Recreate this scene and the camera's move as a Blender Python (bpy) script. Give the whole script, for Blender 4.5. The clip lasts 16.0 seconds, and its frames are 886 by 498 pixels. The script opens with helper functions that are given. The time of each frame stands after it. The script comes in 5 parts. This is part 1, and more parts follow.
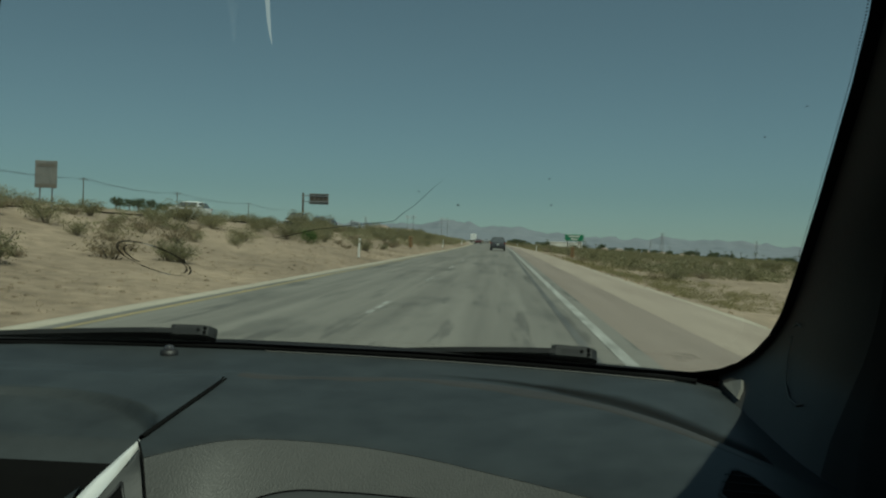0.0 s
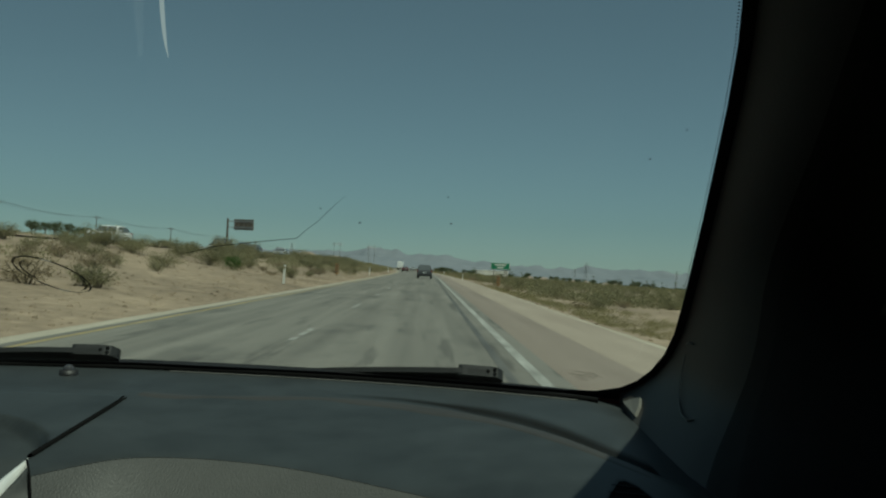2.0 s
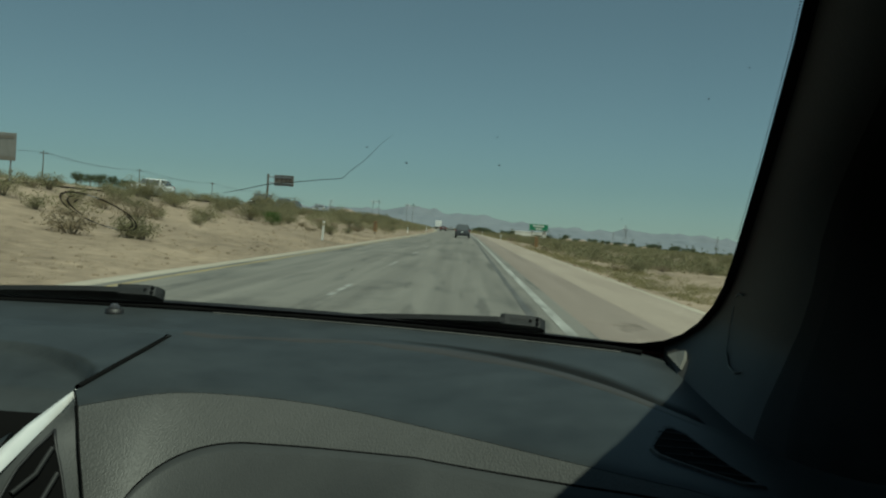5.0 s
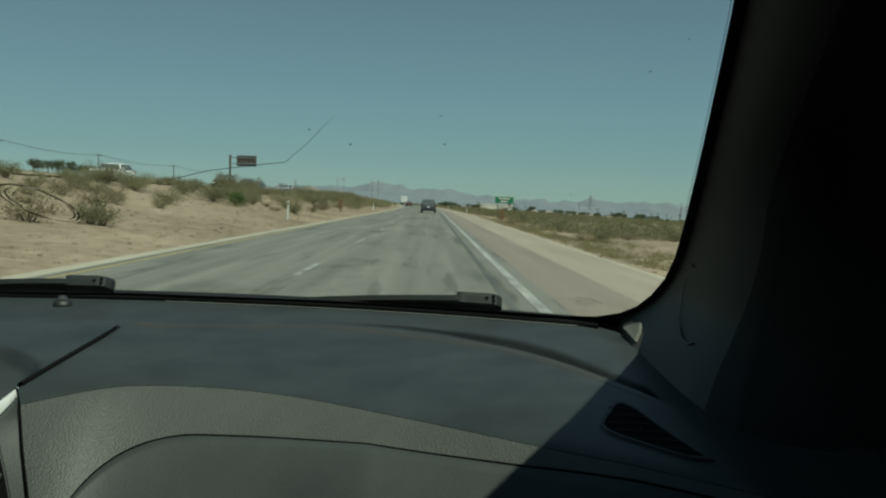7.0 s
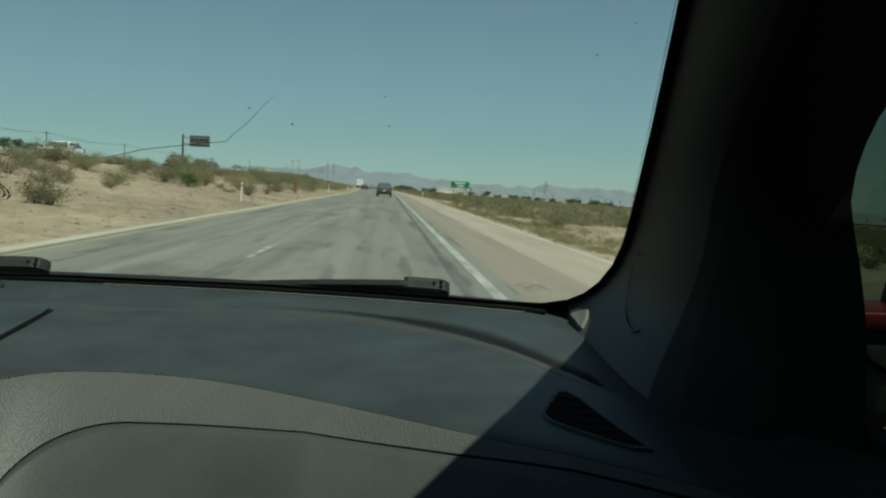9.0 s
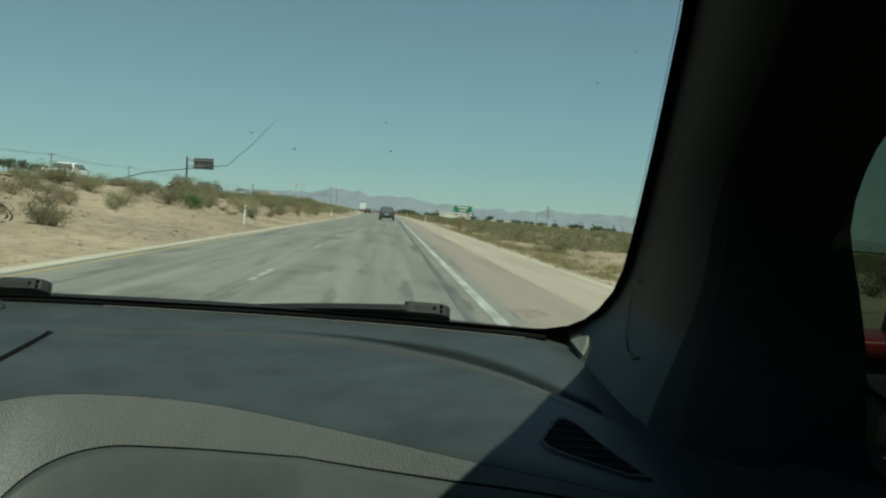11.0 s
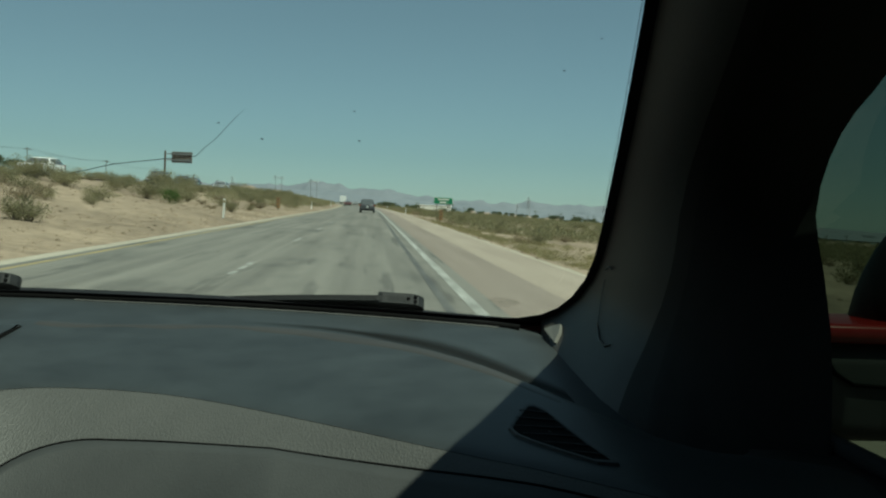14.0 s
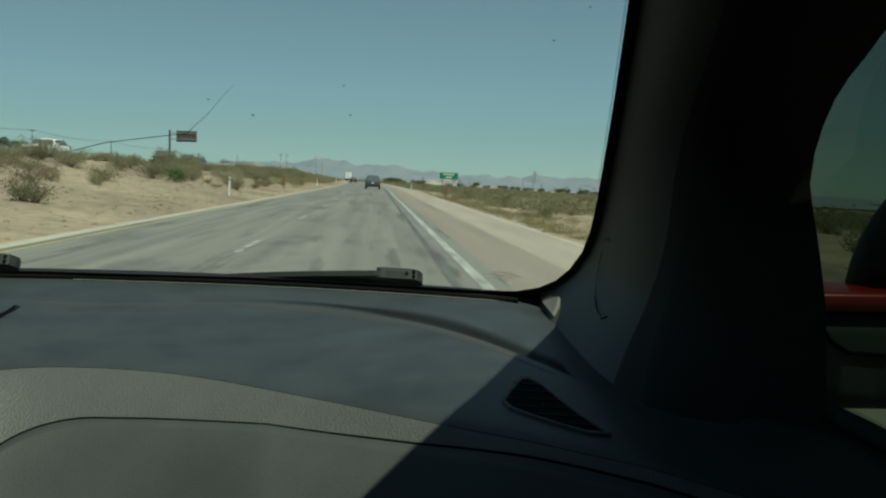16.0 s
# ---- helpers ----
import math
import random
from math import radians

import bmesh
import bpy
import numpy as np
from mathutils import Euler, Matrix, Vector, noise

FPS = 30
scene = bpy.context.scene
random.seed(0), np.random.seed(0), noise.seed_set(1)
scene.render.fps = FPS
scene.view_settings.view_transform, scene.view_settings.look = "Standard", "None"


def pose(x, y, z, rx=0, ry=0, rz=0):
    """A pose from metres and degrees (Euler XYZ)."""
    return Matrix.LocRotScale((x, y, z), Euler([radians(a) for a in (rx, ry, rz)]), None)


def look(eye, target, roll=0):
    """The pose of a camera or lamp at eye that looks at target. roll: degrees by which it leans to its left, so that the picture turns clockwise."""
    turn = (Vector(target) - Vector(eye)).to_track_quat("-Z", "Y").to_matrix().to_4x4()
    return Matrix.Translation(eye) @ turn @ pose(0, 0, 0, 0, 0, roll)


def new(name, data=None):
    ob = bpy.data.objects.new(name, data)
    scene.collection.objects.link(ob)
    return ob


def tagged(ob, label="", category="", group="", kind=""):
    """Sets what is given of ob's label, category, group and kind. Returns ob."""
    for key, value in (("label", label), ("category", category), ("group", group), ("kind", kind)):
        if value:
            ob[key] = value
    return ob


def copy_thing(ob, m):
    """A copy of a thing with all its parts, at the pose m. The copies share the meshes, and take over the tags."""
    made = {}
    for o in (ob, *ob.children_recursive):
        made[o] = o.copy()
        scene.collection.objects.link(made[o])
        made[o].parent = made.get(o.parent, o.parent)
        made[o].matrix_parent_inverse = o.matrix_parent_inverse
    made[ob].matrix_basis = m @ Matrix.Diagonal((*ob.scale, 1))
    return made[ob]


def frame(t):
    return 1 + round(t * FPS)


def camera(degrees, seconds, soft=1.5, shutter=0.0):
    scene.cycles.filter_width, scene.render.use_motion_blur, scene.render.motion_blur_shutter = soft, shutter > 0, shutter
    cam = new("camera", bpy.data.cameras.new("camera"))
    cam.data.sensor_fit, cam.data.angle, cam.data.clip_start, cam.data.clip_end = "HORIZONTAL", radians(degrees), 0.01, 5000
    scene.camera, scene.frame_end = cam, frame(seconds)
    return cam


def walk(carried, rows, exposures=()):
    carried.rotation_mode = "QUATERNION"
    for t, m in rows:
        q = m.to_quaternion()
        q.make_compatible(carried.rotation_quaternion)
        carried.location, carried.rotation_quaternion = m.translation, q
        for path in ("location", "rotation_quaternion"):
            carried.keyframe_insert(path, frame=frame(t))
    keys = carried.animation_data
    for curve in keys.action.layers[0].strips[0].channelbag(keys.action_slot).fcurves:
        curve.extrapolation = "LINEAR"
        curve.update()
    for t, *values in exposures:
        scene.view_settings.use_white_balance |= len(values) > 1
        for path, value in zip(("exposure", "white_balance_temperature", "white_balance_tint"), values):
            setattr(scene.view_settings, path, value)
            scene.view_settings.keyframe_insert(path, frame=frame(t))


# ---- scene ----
cam = camera(52.8, 16.0, soft=2.2)
PATH = [
    (0, (0.21, 0.074, 1.321), (0.081, 2.07, 1.297), 1.8),
    (0.5, (0.223, 0.076, 1.299), (0.181, 2.075, 1.24), 3.4),
    (1, (0.233, 0.063, 1.306), (0.208, 2.063, 1.296), 1.1),
    (1.5, (0.247, 0.059, 1.318), (0.268, 2.058, 1.371), -0.3),
    (2, (0.238, 0.062, 1.311), (0.27, 2.061, 1.355), 2.3),
    (2.5, (0.24, 0.061, 1.311), (0.245, 2.061, 1.355), 3.4),
    (3, (0.227, 0.069, 1.308), (0.233, 2.069, 1.327), 4.9),
    (3.2, (0.233, 0.078, 1.306), (0.217, 2.078, 1.301), 3.6),
    (5.3, (0.23, 0.076, 1.292), (0.176, 2.074, 1.223), 3.4),
    (5.5, (0.24, 0.08, 1.293), (0.214, 2.078, 1.213), 2.4),
    (6, (0.248, 0.071, 1.297), (0.263, 2.07, 1.232), 1.6),
    (6.5, (0.239, 0.083, 1.295), (0.257, 2.082, 1.219), 2.1),
    (7, (0.249, 0.087, 1.299), (0.277, 2.085, 1.196), 1.7),
    (7.5, (0.253, 0.082, 1.302), (0.3, 2.079, 1.199), 2.5),
    (8, (0.247, 0.086, 1.3), (0.319, 2.082, 1.193), 3.8),
    (8.5, (0.257, 0.097, 1.294), (0.357, 2.092, 1.184), 3.2),
    (9, (0.261, 0.105, 1.299), (0.39, 2.096, 1.164), 2.5),
    (11.5, (0.263, 0.102, 1.301), (0.383, 2.097, 1.235), 3.0),
    (12, (0.261, 0.096, 1.304), (0.385, 2.091, 1.245), 2.8),
    (12.5, (0.284, 0.099, 1.304), (0.411, 2.094, 1.239), 1.1),
    (13, (0.278, 0.095, 1.311), (0.417, 2.09, 1.246), 1.7),
    (13.5, (0.275, 0.096, 1.308), (0.434, 2.089, 1.244), 2.6),
    (14, (0.274, 0.104, 1.298), (0.439, 2.095, 1.201), 2.5),
    (14.5, (0.269, 0.095, 1.305), (0.425, 2.084, 1.17), 2.3),
    (15, (0.272, 0.095, 1.302), (0.415, 2.086, 1.168), 2.3),
    (15.5, (0.271, 0.104, 1.297), (0.442, 2.092, 1.163), 2.8),
    (16, (0.287, 0.106, 1.297), (0.439, 2.094, 1.144), 1.6),
]
EXPO = [(0.0, 0.01, 6350, -10), (0.5, 0.05, 6350, -10), (3.2, 0.06, 6350, -10), (6.0, 0.32, 6350, -10), (7.0, 0.41, 6350, -10), (8.0, 0.64, 6350, -10), (9.0, 0.61, 6350, -10), (12.0, 0.80, 6350, -10), (13.0, 0.75, 6350, -10), (14.0, 0.63, 6350, -10), (16.0, 0.65, 6350, -10)]
walk(cam, [(t, look(eye, target, roll)) for t, eye, target, roll in PATH], EXPO)

# ---- light: a high sun from the right, slightly behind, and a clear desert sky ----
SUN_TO = Vector((0.25, -0.30, 1.0)).normalized()
sun = new("sun", bpy.data.lights.new("sun", "SUN"))
sun.data.energy, sun.data.angle, sun.data.color = 3.85, radians(0.55), (1.0, 0.925, 0.845)
sun.matrix_world = look((0, 0, 60), Vector((0, 0, 60)) - SUN_TO)

world = bpy.data.worlds.new("desert_sky")
scene.world = world
world.use_nodes = True
wn, wl = world.node_tree.nodes, world.node_tree.links
sky = wn.new("ShaderNodeTexSky")
sky.sky_type, sky.sun_disc = "NISHITA", False
sky.sun_elevation = math.asin(SUN_TO.z)
sky.sun_rotation = math.atan2(SUN_TO.x, SUN_TO.y)
sky.altitude, sky.air_density, sky.dust_density, sky.ozone_density = 600, 1.0, 0.1, 2.5
calm = wn.new("ShaderNodeHueSaturation")      # dusty desert air greys the blue
calm.inputs["Saturation"].default_value = 0.51
wl.new(sky.outputs[0], calm.inputs["Color"])
dusty = wn.new("ShaderNodeMixRGB")
dusty.blend_type, dusty.inputs[0].default_value, dusty.inputs[2].default_value = "MULTIPLY", 1.0, (0.81, 1.0, 1.11, 1)
wl.new(calm.outputs[0], dusty.inputs[1])
wl.new(dusty.outputs[0], wn["Background"].inputs[0])
wn["Background"].inputs[1].default_value = 0.043


# ---- materials ----
def mat(name):
    m = bpy.data.materials.new(name)
    m.use_nodes = True
    return m, m.node_tree.nodes, m.node_tree.links, m.node_tree.nodes["Principled BSDF"]


def grainy(name, low, high, scale=8.0, rough=0.8, metal=0.0, bump=0.2, fine=60.0, stretch=(1, 1, 1), detail=6.0, dist=0.01, spec=0.5, random_object=0.0):
    """A surface of two colours mixed by noise at two scales, with fine relief."""
    m, n, l, b = mat(name)
    co = n.new("ShaderNodeTexCoord")
    mp = n.new("ShaderNodeMapping")
    mp.inputs["Scale"].default_value = stretch
    l.new(co.outputs["Object"], mp.inputs[0])
    a = n.new("ShaderNodeTexNoise")
    a.inputs["Scale"].default_value, a.inputs["Detail"].default_value = scale, detail
    f = n.new("ShaderNodeTexNoise")
    f.inputs["Scale"].default_value, f.inputs["Detail"].default_value = fine, 4.0
    l.new(mp.outputs[0], a.inputs["Vector"])
    l.new(mp.outputs[0], f.inputs["Vector"])
    mix = n.new("ShaderNodeMath")
    mix.operation = "MULTIPLY_ADD"
    mix.inputs[1].default_value = 0.45
    l.new(f.outputs[0], mix.inputs[0])
    half = n.new("ShaderNodeMath")
    half.operation = "MULTIPLY"
    half.inputs[1].default_value = 0.55
    l.new(a.outputs[0], half.inputs[0])
    l.new(half.outputs[0], mix.inputs[2])
    last = mix
    if random_object:
        oi = n.new("ShaderNodeObjectInfo")
        r = n.new("ShaderNodeMath")
        r.operation = "MULTIPLY_ADD"
        r.inputs[1].default_value = random_object
        l.new(oi.outputs["Random"], r.inputs[0])
        l.new(mix.outputs[0], r.inputs[2])
        last = r
    ramp = n.new("ShaderNodeValToRGB")
    ramp.color_ramp.elements[0].position, ramp.color_ramp.elements[1].position = 0.36, 0.64 + random_object
    ramp.color_ramp.elements[0].color, ramp.color_ramp.elements[1].color = (*low, 1), (*high, 1)
    l.new(last.outputs[0], ramp.inputs[0])
    l.new(ramp.outputs[0], b.inputs["Base Color"])
    b.inputs["Roughness"].default_value, b.inputs["Metallic"].default_value = rough, metal
    b.inputs["Specular IOR Level"].default_value = spec
    if bump:
        bp = n.new("ShaderNodeBump")
        bp.inputs["Strength"].default_value, bp.inputs["Distance"].default_value = bump, dist
        l.new(mix.outputs[0], bp.inputs["Height"])
        l.new(bp.outputs[0], b.inputs["Normal"])
    return m


def leather(name, low, high, rough, cell=260.0, bump=0.35, spec=0.5, deep=0.0006, drawn=1.0):
    """Grained soft plastic: pebbled cells with cloudy wear."""
    m, n, l, b = mat(name)
    co = n.new("ShaderNodeTexCoord")
    v = n.new("ShaderNodeTexVoronoi")
    v.inputs["Scale"].default_value = cell
    w = n.new("ShaderNodeTexNoise")
    w.inputs["Scale"].default_value, w.inputs["Detail"].default_value, w.inputs["Roughness"].default_value = 8.0, 9.0, 0.68
    warp = n.new("ShaderNodeTexNoise")
    warp.inputs["Scale"].default_value, warp.inputs["Detail"].default_value = 70.0, 2.0
    add = n.new("ShaderNodeMixRGB")
    add.blend_type, add.inputs[0].default_value = "ADD", 0.005
    pull = n.new("ShaderNodeMapping")
    pull.inputs["Scale"].default_value = (1, drawn, drawn)
    l.new(co.outputs["Object"], pull.inputs[0])
    l.new(pull.outputs[0], add.inputs[1])
    l.new(warp.outputs[1], add.inputs[2])
    l.new(add.outputs[0], v.inputs["Vector"])
    l.new(co.outputs["Object"], w.inputs["Vector"])
    l.new(co.outputs["Object"], warp.inputs["Vector"])
    ramp = n.new("ShaderNodeValToRGB")
    ramp.color_ramp.elements[0].position, ramp.color_ramp.elements[1].position = 0.3, 0.7
    ramp.color_ramp.elements[0].color, ramp.color_ramp.elements[1].color = (*low, 1), (*high, 1)
    l.new(w.outputs[0], ramp.inputs[0])
    l.new(ramp.outputs[0], b.inputs["Base Color"])
    b.inputs["Roughness"].default_value, b.inputs["Specular IOR Level"].default_value = rough, spec
    bp = n.new("ShaderNodeBump")
    bp.inputs["Strength"].default_value, bp.inputs["Distance"].default_value = bump, deep
    l.new(v.outputs["Distance"], bp.inputs["Height"])
    l.new(bp.outputs[0], b.inputs["Normal"])
    return m


def clear_glass(name, tint, gloss=0.04, strength=0.6):
    """A thin pane: tinted see-through with a Fresnel reflection."""
    m, n, l, b = mat(name)
    n.remove(b)
    out = n["Material Output"]
    t = n.new("ShaderNodeBsdfTransparent")
    t.inputs[0].default_value = (*tint, 1)
    g = n.new("ShaderNodeBsdfGlossy")
    g.inputs["Roughness"].default_value = gloss
    fr = n.new("ShaderNodeFresnel")
    fr.inputs[0].default_value = 1.45
    k = n.new("ShaderNodeMath")
    k.operation = "MULTIPLY"
    k.inputs[1].default_value = strength
    l.new(fr.outputs[0], k.inputs[0])
    mx = n.new("ShaderNodeMixShader")
    l.new(k.outputs[0], mx.inputs[0])
    l.new(t.outputs[0], mx.inputs[1])
    l.new(g.outputs[0], mx.inputs[2])
    l.new(mx.outputs[0], out.inputs[0])
    return m


def faint(name, colour, cover, scale=0.0, low=0.4, high=0.6):
    """Thin dirt, a scratch or a painted reflection on glass: covers only part of what lies behind."""
    m, n, l, b = mat(name)
    out = n["Material Output"]
    b.inputs["Base Color"].default_value, b.inputs["Roughness"].default_value = (*colour, 1), 0.7
    t = n.new("ShaderNodeBsdfTransparent")
    mx = n.new("ShaderNodeMixShader")
    mx.inputs[0].default_value = cover
    if scale:
        co = n.new("ShaderNodeTexCoord")
        w = n.new("ShaderNodeTexNoise")
        w.inputs["Scale"].default_value = scale
        l.new(co.outputs["Object"], w.inputs["Vector"])
        r = n.new("ShaderNodeMapRange")
        r.inputs[1].default_value, r.inputs[2].default_value, r.inputs[4].default_value = low, high, cover
        l.new(w.outputs[0], r.inputs[0])
        l.new(r.outputs[0], mx.inputs[0])
    l.new(t.outputs[0], mx.inputs[1])
    l.new(b.outputs[0], mx.inputs[2])
    l.new(mx.outputs[0], out.inputs[0])
    return m


def fading_shade(name, colour, cover):
    """Painted shade on a strip, thinning out towards the strip's two long sides and its first end."""
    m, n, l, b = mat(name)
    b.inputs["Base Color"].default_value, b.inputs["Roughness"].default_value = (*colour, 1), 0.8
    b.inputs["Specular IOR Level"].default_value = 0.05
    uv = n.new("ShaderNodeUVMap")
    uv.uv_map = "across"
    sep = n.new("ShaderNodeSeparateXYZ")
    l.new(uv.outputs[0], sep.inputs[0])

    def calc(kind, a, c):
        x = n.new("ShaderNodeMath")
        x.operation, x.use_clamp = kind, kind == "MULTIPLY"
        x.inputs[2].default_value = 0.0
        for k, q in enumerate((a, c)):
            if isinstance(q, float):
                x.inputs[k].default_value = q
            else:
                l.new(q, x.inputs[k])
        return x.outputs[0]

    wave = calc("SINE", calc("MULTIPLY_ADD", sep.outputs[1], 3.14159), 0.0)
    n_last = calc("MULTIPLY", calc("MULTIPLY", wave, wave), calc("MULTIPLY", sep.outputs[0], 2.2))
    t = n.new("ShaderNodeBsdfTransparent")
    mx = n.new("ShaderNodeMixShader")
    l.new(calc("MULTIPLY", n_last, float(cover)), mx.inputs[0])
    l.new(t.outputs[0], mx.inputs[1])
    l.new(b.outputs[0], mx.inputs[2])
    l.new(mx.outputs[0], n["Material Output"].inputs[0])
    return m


def plain(name, colour, rough=0.5, metal=0.0, spec=0.5):
    return grainy(name, [c * 0.88 for c in colour], [min(1, c * 1.1) for c in colour], 4.0, rough, metal, 0.05, 40.0, spec=spec)


def asphalt(name):
    """Worn grey asphalt: lengthwise wheel tracks, dark tar patches and cracks, fine stone."""
    m, n, l, b = mat(name)
    co = n.new("ShaderNodeTexCoord")

    def noise_tex(scale, stretch, detail=5.0, rough=0.55):
        mp = n.new("ShaderNodeMapping")
        mp.inputs["Scale"].default_value = stretch
        l.new(co.outputs["Object"], mp.inputs[0])
        x = n.new("ShaderNodeTexNoise")
        x.inputs["Scale"].default_value, x.inputs["Detail"].default_value, x.inputs["Roughness"].default_value = scale, detail, rough
        l.new(mp.outputs[0], x.inputs["Vector"])
        return x

    def ramp(src, a, c, ca, cb):
        r = n.new("ShaderNodeValToRGB")
        r.color_ramp.elements[0].position, r.color_ramp.elements[1].position = a, c
        r.color_ramp.elements[0].color, r.color_ramp.elements[1].color = (*ca, 1), (*cb, 1)
        l.new(src, r.inputs[0])
        return r

    def mul(a, c, f=1.0):
        x = n.new("ShaderNodeMixRGB")
        x.blend_type, x.inputs[0].default_value = "MULTIPLY", f
        l.new(a, x.inputs[1])
        l.new(c, x.inputs[2])
        return x

    streak = noise_tex(1.1, (1.6, 0.035, 1))
    base = ramp(streak.outputs[0], 0.34, 0.66, (0.128, 0.121, 0.106), (0.20, 0.19, 0.166))
    patch = noise_tex(0.42, (0.9, 0.28, 1), 8.0, 0.68)
    dark = ramp(patch.outputs[0], 0.37, 0.47, (0.60, 0.61, 0.62), (1, 1, 1))
    tar = noise_tex(1.3, (1.5, 0.085, 1), 7.0, 0.62)
    crack = ramp(tar.outputs[0], 0.375, 0.43, (0.52, 0.52, 0.53), (1, 1, 1))
    stone = noise_tex(55.0, (1, 1, 1), 3.0)
    fine = ramp(stone.outputs[0], 0.3, 0.7, (0.82, 0.82, 0.82), (1.12, 1.12, 1.12))
    c = mul(mul(mul(base.outputs[0], dark.outputs[0], 0.85).outputs[0], crack.outputs[0], 0.8).outputs[0], fine.outputs[0])
    l.new(c.outputs[0], b.inputs["Base Color"])
    b.inputs["Roughness"].default_value = 0.75
    bp = n.new("ShaderNodeBump")
    bp.inputs["Strength"].default_value, bp.inputs["Distance"].default_value = 0.4, 0.01
    l.new(stone.outputs[0], bp.inputs["Height"])
    l.new(bp.outputs[0], b.inputs["Normal"])
    return m


M = {}
M["asphalt"] = asphalt("worn_asphalt")
M["shoulder"] = grainy("brown_shoulder", (0.168, 0.136, 0.113), (0.24, 0.20, 0.168), 0.9, 0.85, 0, 0.3, 40, (1.5, 0.06, 1))
M["apron"] = grainy("pale_gravel_edge", (0.235, 0.19, 0.152), (0.33, 0.28, 0.228), 0.8, 0.9, 0, 0.4, 30, (1.2, 0.12, 1))
M["rim"] = grainy("pale_shoulder_rim", (0.28, 0.25, 0.195), (0.40, 0.365, 0.295), 1.2, 0.9, 0, 0.3, 30, (1.2, 0.3, 1))
M["white_paint"] = grainy("worn_white_road_paint", (0.16, 0.158, 0.143), (0.40, 0.40, 0.375), 1.5, 0.7, 0, 0.2, 30, (3, 0.5, 1))
M["yellow_paint"] = grainy("worn_yellow_road_paint", (0.22, 0.19, 0.12), (0.42, 0.32, 0.13), 1.5, 0.7, 0, 0.2, 30, (3, 0.4, 1))
M["dirt"] = grainy("desert_dirt", (0.138, 0.103, 0.071), (0.330, 0.254, 0.180), 0.22, 0.95, 0, 0.6, 2.6, (1, 0.7, 1), 9.0, 0.12)
M["weed"] = grainy("yellowed_weeds", (0.20, 0.18, 0.085), (0.33, 0.29, 0.15), 0.4, 0.9, 0, 0, 5)
M["leaf"] = grainy("creosote_leaves", (0.165, 0.158, 0.082), (0.325, 0.298, 0.172), 2.0, 0.85, 0, 0, 14, random_object=0.25)
M["leaf_green"] = grainy("fresh_green_leaves", (0.06, 0.11, 0.025), (0.11, 0.19, 0.04), 3.0, 0.8, 0, 0, 14)
M["dry"] = grainy("dry_brush", (0.22, 0.175, 0.11), (0.36, 0.295, 0.195), 2.0, 0.9, 0, 0, 14, random_object=0.2)
M["tree_leaf"] = grainy("tree_leaves", (0.065, 0.083, 0.042), (0.125, 0.145, 0.075), 1.0, 0.85, 0, 0, 8, random_object=0.2)
M["bark"] = grainy("bark", (0.09, 0.07, 0.05), (0.17, 0.14, 0.10), 12, 0.9, 0, 0.4, 60, (1, 1, 0.2))
# blue-grey haze of the distance is put into the rock colour
M["rock"] = grainy("hazed_mountain_rock", (0.140, 0.160, 0.184), (0.176, 0.194, 0.216), 0.004, 0.95, 0, 0.5, 0.03, detail=8, dist=12)
M["pole"] = grainy("weathered_pole_wood", (0.07, 0.055, 0.045), (0.14, 0.115, 0.09), 6, 0.9, 0, 0.3, 50, (1, 1, 0.1))
M["steel"] = grainy("galvanised_steel", (0.22, 0.23, 0.24), (0.36, 0.37, 0.38), 10, 0.5, 0.7, 0.1, 60)
M["wire"] = plain("cable", (0.04, 0.04, 0.045), 0.6)
M["green_sign"] = grainy("green_sign_sheet", (0.012, 0.16, 0.075), (0.02, 0.21, 0.10), 2, 0.5, 0, 0.02, 30)
M["white_plastic"] = grainy("white_plastic", (0.62, 0.62, 0.58), (0.78, 0.78, 0.74), 4, 0.5, 0, 0.05, 40)
M["orange"] = grainy("faded_orange_board", (0.22, 0.12, 0.045), (0.32, 0.18, 0.06), 6, 0.7, 0, 0.1, 40)
M["sign_back"] = grainy("dull_sign_metal", (0.13, 0.115, 0.10), (0.22, 0.20, 0.17), 3, 0.6, 0.3, 0.1, 30)
M["sign_face"] = grainy("dusty_billboard", (0.15, 0.15, 0.14), (0.23, 0.225, 0.21), 2, 0.8, 0, 0.1, 30)
M["wall_white"] = grainy("white_stucco", (0.60, 0.58, 0.53), (0.76, 0.74, 0.68), 0.3, 0.9, 0, 0.2, 6)
M["wall_tan"] = grainy("tan_stucco", (0.38, 0.31, 0.23), (0.52, 0.44, 0.33), 0.3, 0.9, 0, 0.2, 6)
M["roof_tile"] = grainy("clay_roof", (0.22, 0.17, 0.13), (0.34, 0.27, 0.21), 0.6, 0.85, 0, 0.2, 8)
M["pane"] = plain("dark_window_pane", (0.03, 0.035, 0.04), 0.15)
# part of the sky's reflection is put into the pane's grey base colour
M["car_pane"] = plain("car_window_sky_tone", (0.10, 0.108, 0.112), 0.1, 0.0, 0.9)
